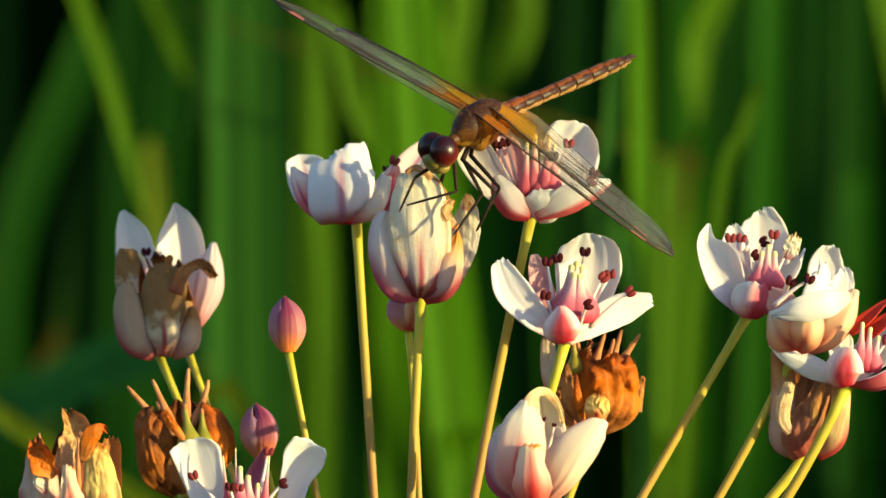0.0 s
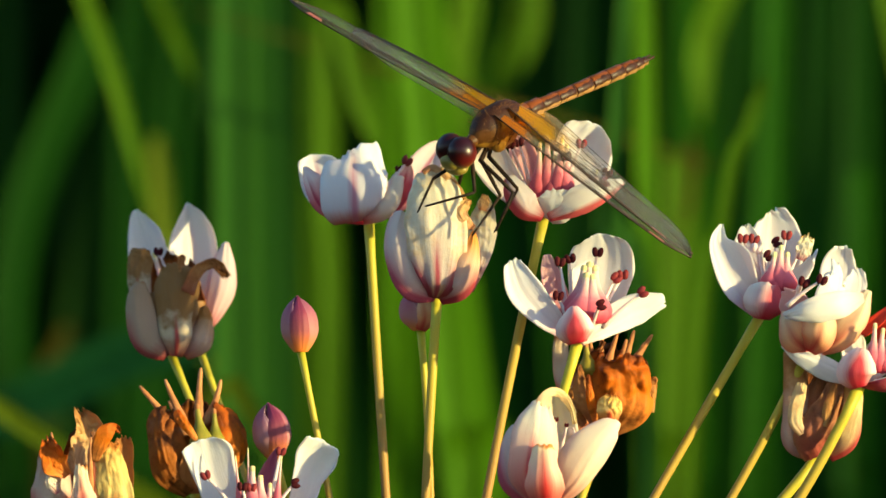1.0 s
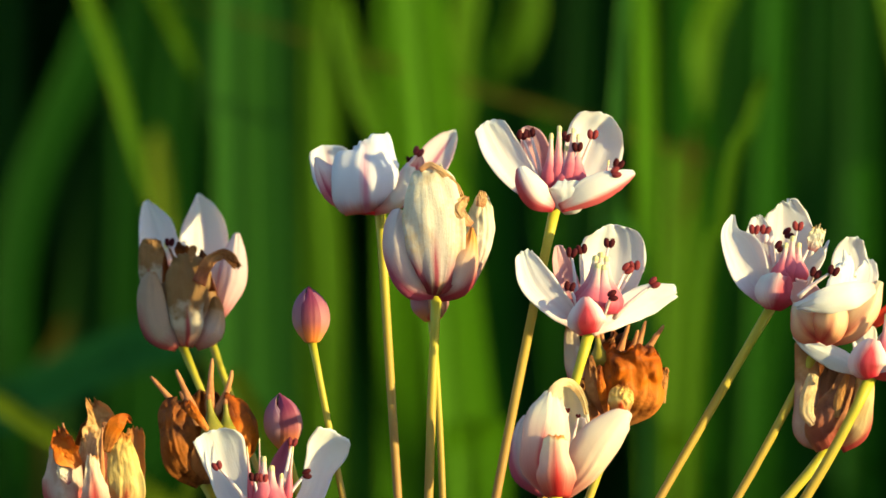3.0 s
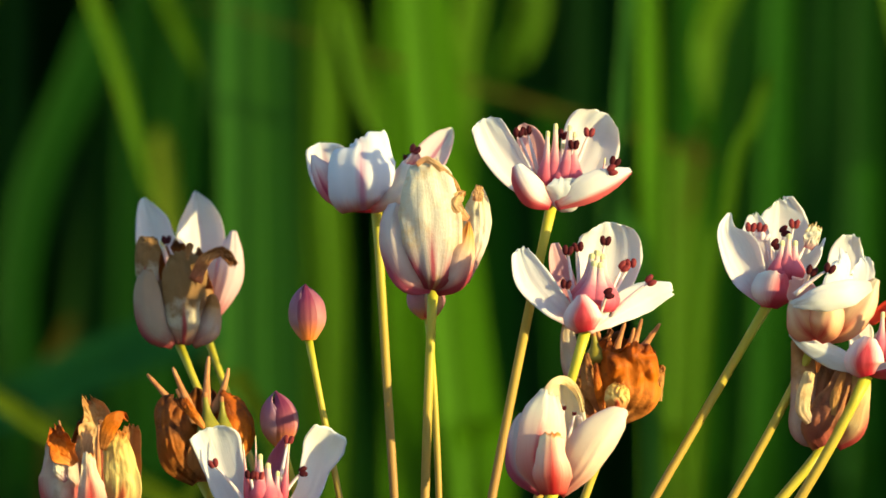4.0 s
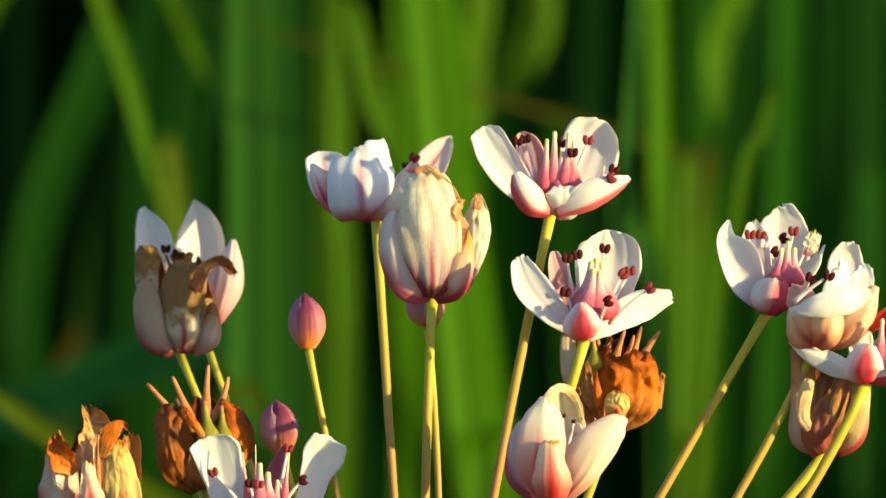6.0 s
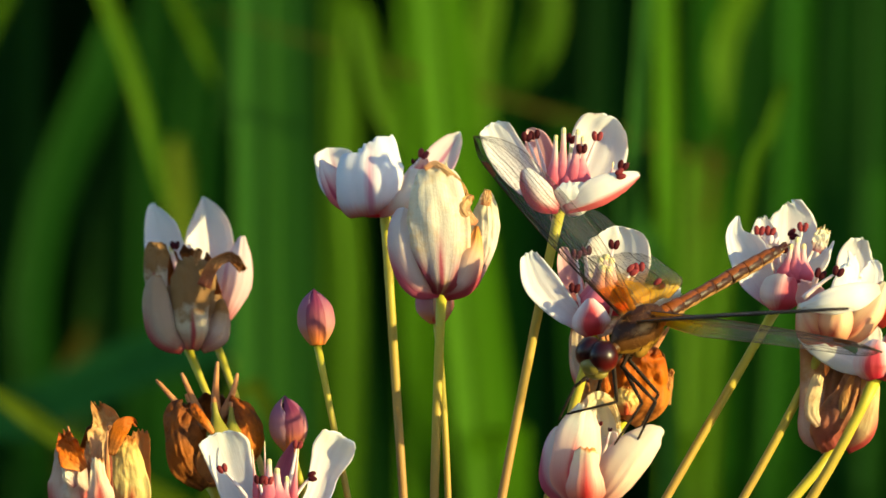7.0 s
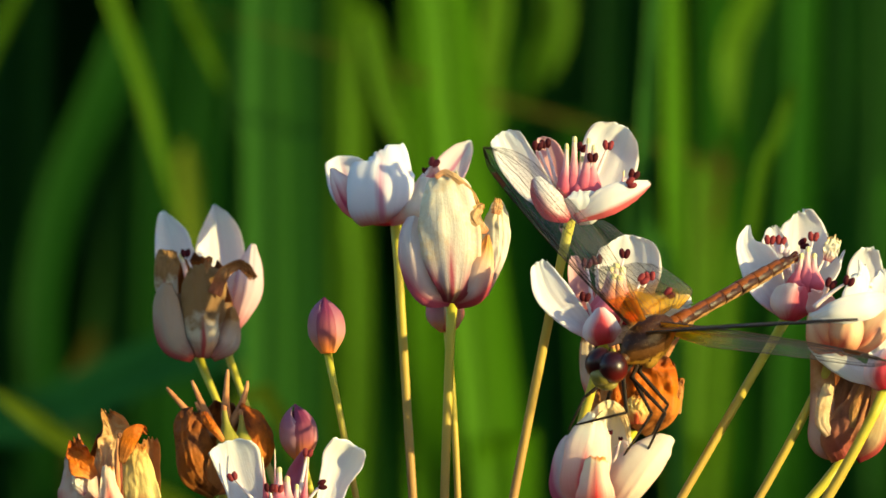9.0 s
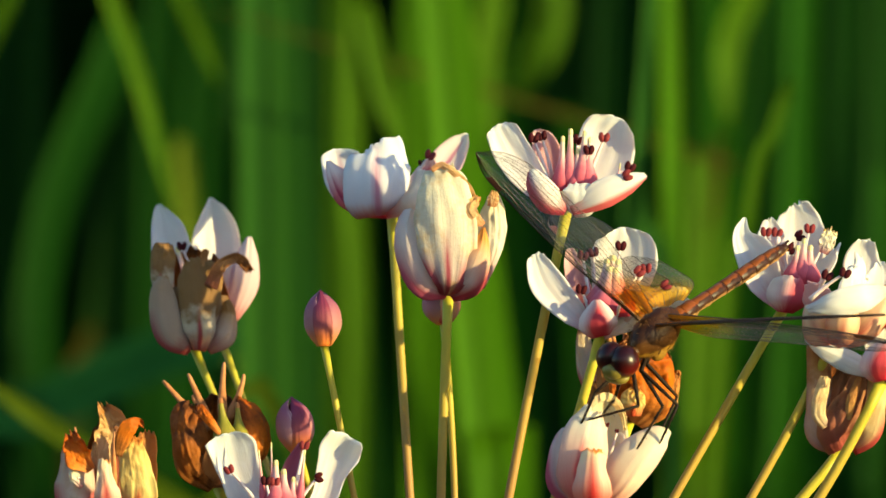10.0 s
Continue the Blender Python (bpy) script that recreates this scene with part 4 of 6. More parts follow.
f.flap([(1046, 722, 0, 14, 14), (1020, 666, 10, 18, 16), (1008, 614, 12, 11, 18), (1010, 578, 12, 8, 14)], "paling", "inner", cup=0.5, label="pale leftover petal")
for tx, ty, bx, by in ((1174, 582, 1134, 640), (1142, 574, 1122, 640), (1112, 580, 1092, 640), (1085, 584, 1080, 640), (1062, 588, 1072, 640), (1128, 590, 1116, 640), (1160, 596, 1140, 640)):
    f.beak((tx, ty, -10), (bx, by, -10), 16)
f.carpel((1056, 600, -40), (1062, 655, -40), 34, "carpel_green", "beak")

# withered flower below the sunny pair
f = bloom("spent", "withered_flower", "withered tan and brown flower with a rosy base", (1470, 796), 60, width=19, bend=0, category="withered flower")
f.skin((1474, 632), 68, 4.7, 1.4, "brown", "brown", close=0.75, ragged=0.12, crump=0.12)
f.skin((1474, 640), 69, 1.75, 0.90, "russet", "brown", close=0.7, ragged=0.15, crump=0.22, lift=0)
f.flap([(1462, 796, -46, 12, 12), (1432, 768, -66, 28, 28), (1423, 716, -70, 18, 30), (1424, 664, -60, 18, 26), (1424, 608, -44, 18, 16)], "fading", "tan", cup=0.45, crump=0.03)
f.flap([(1440, 758, -90, 8, 8), (1427, 734, -98, 13, 12), (1430, 700, -98, 12, 13), (1440, 668, -90, 10, 10)], "withering", "tan", cup=0.3, crump=0.06, frill=0.35, label="crumpled cream petal")
f.flap([(1468, 798, -66, 26, 22), (1458, 766, -88, 32, 34), (1474, 726, -94, 26, 28), (1492, 688, -88, 16, 20), (1506, 654, -74, 8, 10)], "russet", "brown", cup=0.5, crump=0.09, frill=0.25)
f.flap([(1478, 745, -96, 5, 6), (1484, 716, -106, 9, 8), (1492, 690, -102, 8, 7), (1500, 666, -90, 3, 4)], "buff", "brown", cup=0.6, crump=0.12, frill=0.3, name="fold", label="thin tan fold")
f.flap([(1484, 797, -55, 16, 14), (1518, 770, -78, 30, 19), (1531, 722, -80, 22, 15), (1533, 676, -66, 18, 13), (1530, 644, -54, 10, 10)], "gilded", "tan", cup=0.5, crump=0.05, frill=0.1)

# pair at the shaded side: a fading flower before an open one
f = bloom("shaded", "flower", "open white flower with pink outer petals, standing in shade", (372, 606), 480, bend=-6, width=13)
f.flap([(330, 540, 10, 20, 20), (288, 456, 20, 38, 36), (270, 404, 22, 25, 35), (262, 372, 20, 13, 16), (260, 359, 18, 5, 5)], "inner", "outer", cup=-0.5, frill=0.12)
f.flap([(366, 570, 40, 20, 20), (362, 480, 62, 44, 44), (360, 414, 66, 42, 44), (356, 374, 58, 22, 28), (351, 348, 50, 4, 4)], "inner", "outer", cup=-0.5, frill=0.06)
f.flap([(390, 566, -16, 8, 8), (400, 536, -24, 20, 19), (411, 500, -24, 28, 26), (416, 456, -15, 24, 20), (419, 418, -5, 6, 6)], "mauve", "pinkin", cup=0.5)
f.stamen((300, 436, -30), (340, 540, -20), 11)
f.carpel((292, 440, -30), (330, 560, -20), 30)
f = bloom("fading", "withered_flower", "fading flower with brown shrivelled petal tops", (322, 616), 410, bend=-4, width=14, category="withered flower")
f.skin((320, 440), 68, 4.7, 1.4, "faded", "brown", close=0.8, ragged=0.12, crump=0.12)
f.skin((322, 440), 68, 1.6, 1.5, "faded", "rust", close=0.9, tall=0.62, ragged=0.1, crump=0.06)
f.flap([(270, 540, -40, 14, 20), (262, 484, -52, 18, 24), (266, 448, -52, 20, 24), (270, 428, -46, 18, 18)], "singed", "brown", cup=0.4, crump=0.07, frill=0.2)
f.flap([(345, 619, -58, 10, 10), (374, 594, -74, 24, 21), (385, 560, -72, 20, 12), (380, 530, -62, 9, 7)], "fading", "rust", cup=0.5, crump=0.04)
f.flap([(330, 620, -66, 12, 12), (332, 588, -90, 28, 26), (330, 548, -94, 34, 30), (328, 508, -94, 38, 44), (322, 478, -86, 31, 44), (314, 456, -78, 12, 18)], "singed", "brown", cup=0.35, crump=0.05, frill=0.18)
f.flap([(316, 619, -60, 12, 12), (284, 591, -84, 31, 25), (270, 548, -92, 29, 25), (266, 512, -88, 22, 20), (268, 486, -76, 10, 9)], "ashen", "rust", cup=0.45, crump=0.02)
f.flap([(352, 508, -92, 14, 12), (366, 476, -102, 12, 10), (390, 455, -104, 9, 9), (410, 461, -96, 8, 11), (420, 482, -88, 8, 6)], "rust", "buff", cup=-0.3, crump=0.16, frill=0.5, name="curled_tip", label="curled brown petal tip")
f.flap([(338, 492, -80, 8, 8), (337, 464, -82, 9, 8), (341, 440, -76, 4, 8)], "rust", "brown", cup=0.5, crump=0.15, name="curled_tip", label="curled brown petal tip")

# seed case with dry beaks
f = bloom("case", "withered_flower", "brown seed case with curling dry petals and spread beaks", (362, 862), 120, width=16, category="withered flower")
f.skin((356, 704), 76, 4.6, 1.4, "brown", "brown", close=0.75, ragged=0.15, crump=0.16)
f.skin((350, 706), 78, 2.7, 0.62, "orange", "brown", close=0.8, ragged=0.14, crump=0.14, lift=2, tall=0.85)
f.flap([(356, 862, -50, 14, 14), (322, 822, -76, 32, 36), (308, 770, -80, 26, 36), (306, 732, -70, 24, 28), (316, 712, -60, 12, 14)], "brown", "orange", cup=0.5, crump=0.09, frill=0.2)
f.skin((358, 712), 77, 1.65, 0.62, "rust", "brown", close=0.7, ragged=0.2, crump=0.14, tall=0.52, lift=4)
f.petal((398, 706, -30), (488, 770, -55), (-0.9, 0.7, 0), 66, "orange", "brown", cup=0.9, shape="strap", crump=0.08, base=(405, 845, -40))
f.flap([(372, 774, -100, 3, 3), (352, 748, -110, 8, 8), (336, 728, -104, 9, 9), (330, 714, -92, 5, 5)], "orange", "brown", cup=0.5, crump=0.12, name="curled_tip", label="rusty curled petal tip")
for tx, ty, bx, by, bn in ((266, 672, 330, 745, 0), (311, 660, 345, 740, 0), (375, 640, 372, 735, -4), (410, 661, 378, 745, 10), (318, 698, 350, 760, 0)):
    f.beak((tx, ty, -20), (bx, by, -20), 19, bn)
f.carpel((368, 708, -84), (378, 790, -84), 36, "carpel_green", "beak")
f.carpel((398, 716, -70), (402, 790, -70), 30, "carpel_green", "beak")

# sunlit dying flower at the umbel's edge
f = bloom("dying", "withered_flower", "sunlit dying yellow flower with rusty curled tips", (165, 925), -20, width=18, category="withered flower")
f.skin((168, 732), 74, 4.7, 0.8, "brown", "brown", close=0.6, ragged=0.10, crump=0.2, tall=0.98, narrow=0.25)
f.flap([(172, 890, 10, 24, 24), (168, 816, 30, 26, 30), (178, 766, 32, 30, 24), (174, 742, 24, 24, 26), (160, 716, 16, 4, 10)], "tan", "brown", cup=-0.6, crump=0.09, frill=0.6)
f.flap([(182, 880, -20, 8, 9), (186, 812, -26, 9, 10), (184, 770, -24, 6, 7), (182, 752, -22, 3, 4)], "russet", "brown", cup=0.6, crump=0.10)
f.flap([(215, 930, -10, 16, 16), (234, 872, -14, 22, 20), (238, 816, -12, 20, 17), (238, 780, -12, 17, 17), (238, 762, -14, 10, 12)], "buff", "tan", cup=-0.7, crump=0.05, frill=0.35)
f.flap([(150, 935, -50, 14, 14), (114, 884, -76, 36, 36), (112, 846, -80, 33, 32), (108, 812, -72, 24, 28), (104, 780, -60, 16, 20)], "paling", "orange", cup=0.4, crump=0.06, frill=0.3)
f.flap([(122, 862, -96, 4, 4), (110, 846, -100, 9, 11), (106, 826, -98, 6, 10), (106, 812, -94, 4, 5)], "frayed", "tan", cup=0.4, crump=0.16, frill=0.6, label="torn cream petal edge")
f.flap([(138, 832, -92, 6, 10), (122, 812, -104, 22, 18), (110, 788, -98, 20, 18), (102, 765, -84, 9, 12)], "orange", "brown", cup=-0.6, crump=0.13, frill=0.7, name="curled_tip", label="rusty curled petal tip")
f.flap([(150, 830, -40, 5, 6), (147, 806, -46, 6, 6), (145, 780, -42, 4, 4)], "tan", "brown", cup=0.5, crump=0.1, name="curled_tip", label="rusty curled petal tip")
f.flap([(200, 940, -64, 20, 20), (222, 886, -88, 30, 32), (218, 836, -94, 30, 28), (210, 796, -92, 22, 24), (206, 770, -84, 16, 18)], "yellow", "brown", cup=0.35, crump=0.07, frill=0.35)
f.flap([(186, 806, -98, 4, 7), (192, 780, -110, 11, 14), (204, 754, -114, 12, 16), (222, 744, -108, 6, 11), (231, 752, -100, 3, 5)], "orange", "brown", cup=0.15, crump=0.06, frill=0.6, name="curled_tip", label="rusty curled petal tip")
f.flap([(170, 945, -100, 32, 32), (166, 884, -114, 23, 26), (163, 846, -116, 14, 15), (162, 811, -106, 9, 10)], "kindled", "tan", cup=0.5, crump=0.04, frill=0.2)
for tx, ty, bx in ((110, 754, 130), (148, 780, 152), (180, 762, 178)):
    f.beak((tx, ty, -30), (bx, 860, -30), 14, mat="beak")

# open flower low in front
f = bloom("low", "flower", "open white flower with slender stamens and pink carpels", (482, 945), -90, width=19)
f.flap([(470, 945, 20, 10, 10), (422, 892, 35, 30, 36), (396, 836, 40, 30, 44), (382, 796, 36, 34, 50), (372, 768, 28, 35, 40)], "inner", "outer", cup=-0.3, frill=0.10)
f.flap([(490, 945, 20, 10, 10), (546, 886, 35, 20, 22), (564, 836, 40, 27, 27), (580, 800, 36, 37, 36), (597, 771, 24, 34, 30)], "inner", "outer", cup=-0.45, frill=0.16)
f.flap([(488, 930, 60, 14, 14), (489, 862, 70, 19, 18), (495, 824, 70, 15, 14), (509, 784, 62, 3, 3)], "plum", "plum", cup=-0.4)
f.petal((400, 905, -50), (430, 945, -50), (0.6, 0.5, 0.6), 80, "stripe", "inner", cup=0.8)
f.petal((560, 910, -50), (520, 950, -50), (-0.6, 0.5, 0.6), 80, "stripe", "inner", cup=0.8)
for a, b, m, tl in (((384, 832, 0), (440, 900, -10), "anther_open", -0.4), ((448, 852, -20), (460, 910, -20), "anther", 0.1), ((464, 854, -15), (470, 910, -20), "anther_open", 0.1),
                    ((540, 845, -10), (495, 905, -10), "anther", 1.4), ((516, 790, 20), (498, 880, 0), "anther_open", 0.2)):
    f.stamen(a, b, 11, m, tl)
for tx, ty, bx, w in ((458, 786, 460, 9), (436, 800, 446, 12), (466, 818, 466, 34), (480, 834, 482, 36), (517, 800, 506, 14), (497, 848, 494, 26)):
    f.carpel((tx, ty, -10), (bx, 905, -10), w)


def budded(key, label, base, dep, tip, wide, width, bend=0.0, pale="bud_pale", dark="bud", lean=0.0):
    """A closed bud on a thin stalk: overlapping scales in pale, and one in dark over their seam."""
    f = bloom(key, "flower_bud", label, base, dep, "buds of the umbel", width, bend, "bud")
    a, b = f.at(*base), f.at(*tip)
    for k, (c, h, lift) in enumerate(((0.5, 1.25, 0), (2.6, 1.25, 0), (4.7, 1.25, 0), (0.7, 0.8, 1.2), (2.5, 0.75, 1.8), (4.2, 1.0, 1.6))):
        part("bud_scale", skin_mesh(a, b - (b - a) * (0.015 * (k % 3)), wide * S / 2 * 0.95, c, h * 1.12, lift * S, seed=k, foot=0.34, bulge=False, taper=2.9), [M[pale], M[pale]], f.ob)
    (x0, y0), (x1, y1), r = base, tip, wide / 2
    f.flap([(x0, y0, -r * 0.62, r * 0.26, r * 0.26), (x0 + (x1 - x0) * 0.3 + lean, y0 + (y1 - y0) * 0.3, -r * 1.03, r * 0.50, r * 0.50),
            (x0 + (x1 - x0) * 0.66 + lean, y0 + (y1 - y0) * 0.66, -r * 0.97, r * 0.46, r * 0.42), (x1, y1 + 1, -r * 0.22, 2, 2)], dark, dark, cup=0.3, name="bud_scale")
    return f


budded("bud_high", "closed purple-pink flower bud with an orange base", (552, 612), 45, (546, 512), 68, 12.5, 0)
# Its peach front scale, shifted right, stands in for the side in sun.
budded("bud_behind", "small closed pink bud half hidden behind a bigger flower", (764, 574), 60, (754, 498), 70, 13, 52, "bud_pale", "peach", 10)
budded("bud_low", "closed pale purple flower bud low in the umbel", (505, 800), 70, (494, 701), 70, 14, lean=8)


# ---- marsh ground and the reed bed behind ----
def ground_sheet():
    bm = bmesh.new()
    n = 40
    xs = [math.copysign(abs(i / n) ** 3 * 400, i) for i in range(-n, n + 1)]
    grid = [[bm.verts.new((x, y + 1.5, 0.012 * noise.noise((x * 2.1, y * 2.1, 0)))) for x in xs] for y in xs]
    for j, i in product(range(2 * n), range(2 * n)):
        bm.faces.new((grid[j][i], grid[j][i + 1], grid[j + 1][i + 1], grid[j + 1][i]))
    me = bpy.data.meshes.new("ground")
    bm.to_mesh(me)
    bm.free()
    me.materials.append(M_ground)
    tagged(new("ground", me), "dark wet marsh mud under the reeds", "ground", kind="structure")


ground_sheet()


def blade_into(bm, uvl, pts, width, facing, fold=0.25, point=0.35):
    """A long folded leaf along pts, widest in its middle, its face turned to facing; point: the share of its length that tapers."""
    n, rows = len(pts), []
    for i, p in enumerate(pts):
        v = i / (n - 1)
        tan = (pts[min(i + 1, n - 1)] - pts[max(i - 1, 0)]).normalized()
        side = tan.cross(facing).normalized()
        nrm = side.cross(tan)
        w = width / 2 * min(1.0, 0.55 + v * 0.9) * (1 if v < 1 - point else max(0.03, 1 - ((v - 1 + point) / point) ** 2.0))
        rows.append([bm.verts.new(p + side * (w * k) - nrm * (fold * w * (1 - abs(k)))) for k in (-1, -0.5, 0, 0.5, 1)])
    for i in range(n - 1):
        for k in range(4):
            f = bm.faces.new((rows[i][k], rows[i][k + 1], rows[i + 1][k + 1], rows[i + 1][k]))
            f.smooth = True
            for l, (a, b) in zip(f.loops, ((k, i), (k + 1, i), (k + 1, i + 1), (k, i + 1))):
                l[uvl].uv = (a / 4, b / (n - 1) * 12)


def smooth_path(ctrl, n=26):
    """Catmull-Rom through the points, at even steps of the parameter."""
    c = [ctrl[0] * 2 - ctrl[1], *ctrl, ctrl[-1] * 2 - ctrl[-2]]
    out = []
    for i in range(n + 1):
        s = min(i / n * (len(ctrl) - 1), len(ctrl) - 1 - 1e-6)
        k, t = int(s), s - int(s)
        p0, p1, p2, p3 = c[k], c[k + 1], c[k + 2], c[k + 3]
        out.append(0.5 * (2 * p1 + (p2 - p0) * t + (2 * p0 - 5 * p1 + 4 * p2 - p3) * t * t + (3 * p1 - p0 - 3 * p2 + p3) * t ** 3))
    return out


def turned(lit):
    """A level direction whose cosine to the sun's azimuth is lit, turned towards the camera's side."""
    a = radians(SUN_AZ) + math.acos(lit)
    return Vector((math.sin(a), math.cos(a), 0.05))


def far(x, y, depth):
    k = S / D * depth
    return Vector(((x - 784) * k, depth, H + (441 - y) * k))


def reed(label, low, high, depth, width, mat, lit=0.8, tip=None, rise=0.5, mid=None, root=None):
    """One reed leaf that passes two places of the elevation; tip: where it ends, else it goes on upwards."""
    depth *= 1.12
    a, b = far(*low, depth), far(*high, depth)
    d = (b - a).normalized()
    run = (low[0] - high[0]) / max(low[1] - high[1], 60)
    gone = far(root if root is not None else low[0] + run * (1150 - low[1]) * 0.7, 1150, depth)
    foot = Vector((gone.x + run * 0.12, depth + random.uniform(-0.05, 0.05), 0.0))
    ctrl = [foot, foot.lerp(gone, 0.5) + Vector((run * 0.02, 0, 0)), gone, a] + ([far(*mid, depth)] if mid else []) + [b]
    ctrl.append(far(*tip, depth) if tip else b + d * rise)
    base = new("reed")
    base.location = foot
    tagged(base, label, "reed", "reeds behind the flowers")
    bm = bmesh.new()
    uvl = bm.loops.layers.uv.new("UVMap")
    blade_into(bm, uvl, [p - foot for p in smooth_path(ctrl, 34)], width * S / D * depth, turned(lit), point=0.12 if tip else 0.35)
    me = bpy.data.meshes.new("leaf")
    bm.to_mesh(me)
    bm.free()
    me.materials.append(L[mat])
    ob = new("leaf", me)
    ob.parent = base
    rib = tube([p - foot for p in smooth_path(ctrl, 24)[:22]], [width * S / D * depth * 0.035] * 22, 5)
    part("midrib", rib, L[mat], ob)
    return base


BROAD, SLIM = "broad upright %s reed leaf out of focus", "slender %s reed leaf out of focus"
reed(BROAD % "blue-green", (468, 860), (456, 20), 1.42, 150, "blue", 0.42)
reed(BROAD % "shade-darkened green", (300, 860), (345, 20), 1.75, 90, "dim", 0.4)
reed(BROAD % "olive green", (590, 850), (585, 20), 1.70, 78, "olive", 0.3)
reed(SLIM % "drooping yellow-green", (592, 300), (642, 120), 1.34, 42, "olive", 0.70, mid=(604, 5), tip=(680, 262), root=590)
reed(BROAD % "bright green", (850, 860), (760, 10), 1.30, 112, "bright", 0.66)
reed(BROAD % "green", (730, 860), (715, 10), 1.62, 80, "bright", 0.45)
reed(SLIM % "drooping yellowish", (800, 420), (950, 0), 1.58, 66, "olive", 0.85, mid=(890, -190), tip=(892, 168), root=830)
reed(SLIM % "dull blue-green", (1098, 330), (1120, 20), 1.15, 34, "blue", 0.5, root=1165)
reed(SLIM % "bright green", (1165, 860), (1155, 10), 1.32, 46, "bright", 0.78)
reed(BROAD % "olive", (1212, 860), (1222, 340), 1.40, 66, "olive", 0.75, tip=(1226, 268))
reed(SLIM % "drooping olive", (1660, 330), (1280, 10), 1.50, 52, "olive", 0.8, mid=(1500, -280), tip=(1256, 216), root=1720)
reed(SLIM % "green", (1296, 370), (1342, 215), 1.14, 24, "olive", 0.5, tip=(1372, 124), root=1225)
reed(SLIM % "fallen brownish", (1242, 300), (1190, 256), 1.40, 13, "dry", 0.5, mid=(1236, 276), tip=(300, -8), root=1236)
reed(BROAD % "olive green", (1556, 860), (1548, 380), 1.62, 50, "green", 0.4, tip=(1540, 285))
reed(BROAD % "shade-darkened green", (1310, 870), (1330, 20), 1.9, 80, "dim", 0.4)
reed(BROAD % "shade-darkened green", (1480, 870), (1440, 20), 2.05, 80, "dim", 0.2)
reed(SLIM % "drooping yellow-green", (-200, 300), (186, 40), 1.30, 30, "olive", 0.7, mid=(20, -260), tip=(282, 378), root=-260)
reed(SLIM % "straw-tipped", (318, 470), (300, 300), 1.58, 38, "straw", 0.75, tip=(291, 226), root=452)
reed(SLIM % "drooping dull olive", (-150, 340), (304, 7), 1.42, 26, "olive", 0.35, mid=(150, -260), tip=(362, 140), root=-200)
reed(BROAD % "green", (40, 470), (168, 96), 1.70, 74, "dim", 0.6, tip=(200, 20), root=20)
reed(SLIM % "shade-darkened green", (20, 860), (30, 20), 1.9, 60, "deep", 0.1)
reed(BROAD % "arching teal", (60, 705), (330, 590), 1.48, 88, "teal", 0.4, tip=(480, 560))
reed(SLIM % "leaning yellow-green", (320, 900), (110, 776), 1.12, 38, "straw", 0.12, tip=(-60, 660))
reed(SLIM % "green", (1015, 860), (985, 250), 1.8, 50, "green", 0.25, tip=(975, 200))
reed(BROAD % "green", (1352, 860), (1392, 20), 1.55, 60, "green", 0.6)
reed(BROAD % "shade-darkened green", (640, 860), (520, 20), 2.0, 90, "deep", 0.4)
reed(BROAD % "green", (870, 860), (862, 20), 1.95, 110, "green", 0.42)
reed(BROAD % "shade-darkened green", (960, 860), (975, 20), 2.15, 120, "deep", 0.15)
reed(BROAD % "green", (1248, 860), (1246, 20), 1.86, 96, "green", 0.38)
reed(BROAD % "shade-dimmed green", (1535, 860), (1540, 20), 1.9, 84, "dim", 0.5)
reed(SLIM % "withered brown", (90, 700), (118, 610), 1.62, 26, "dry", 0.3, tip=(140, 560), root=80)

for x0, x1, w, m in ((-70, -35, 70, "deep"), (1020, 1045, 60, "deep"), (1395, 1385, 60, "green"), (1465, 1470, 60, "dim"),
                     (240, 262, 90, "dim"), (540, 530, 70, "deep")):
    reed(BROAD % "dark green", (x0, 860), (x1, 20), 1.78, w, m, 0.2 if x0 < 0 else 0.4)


def reed_bed(name, label, count, xs, ys, tall, mats, seed):
    """Crowded reed leaves that nobody could count."""
    rnd = random.Random(seed)
    bm = bmesh.new()
    uvl = bm.loops.layers.uv.new("UVMap")
    for _ in range(count):
        x, y = rnd.uniform(*xs), rnd.uniform(*ys)
        h, lean = rnd.uniform(*tall), rnd.gauss(0, 0.12)
        pts = [Vector((x + lean * h * (i / 9) ** 1.7, y + rnd.gauss(0, 0.01), h * i / 9)) for i in range(10)]
        a = rnd.uniform(0, math.tau)
        n0 = len(bm.faces)
        blade_into(bm, uvl, pts, rnd.uniform(0.012, 0.028), Vector((math.sin(a), math.cos(a), 0)), point=0.5)
        bm.faces.ensure_lookup_table()
        k = rnd.randrange(len(mats))
        for f in bm.faces[n0:]:
            f.material_index = k
    me = bpy.data.meshes.new(name)
    bm.to_mesh(me)
    bm.free()
    for m in mats:
        me.materials.append(m)
    tagged(new(name, me), label, "reeds", kind="stuff")


# The bed's shade is partly put into its near-black leaf colour.
reed_bed("reed_bed", "dense green reed bed behind the flowers, darkened in colour for shade", 900, (-1.3, 1.0), (2.3, 3.8), (1.6, 2.2), [L["deep"]], 3)
# Added out of view on the sun's side, to throw the far reeds into shade.
reed_bed("reed_thicket", "unseen dense tall reed thicket added to shade the bed behind", 1500, (0.62, 2.6), (1.95, 3.8), (1.9, 2.5), [L["deep"], L["deep"], L["green"]], 5)

# Unseen sedges, added so that their shadow covers the reeds' lower parts.
reed_bed("sedge_stand", "unseen low uneven sedges added to shade the lower reeds", 460, (0.45, 0.85), (0.98, 1.9), (1.05, 1.30), [L["deep"], L["green"], L["olive"]], 9)

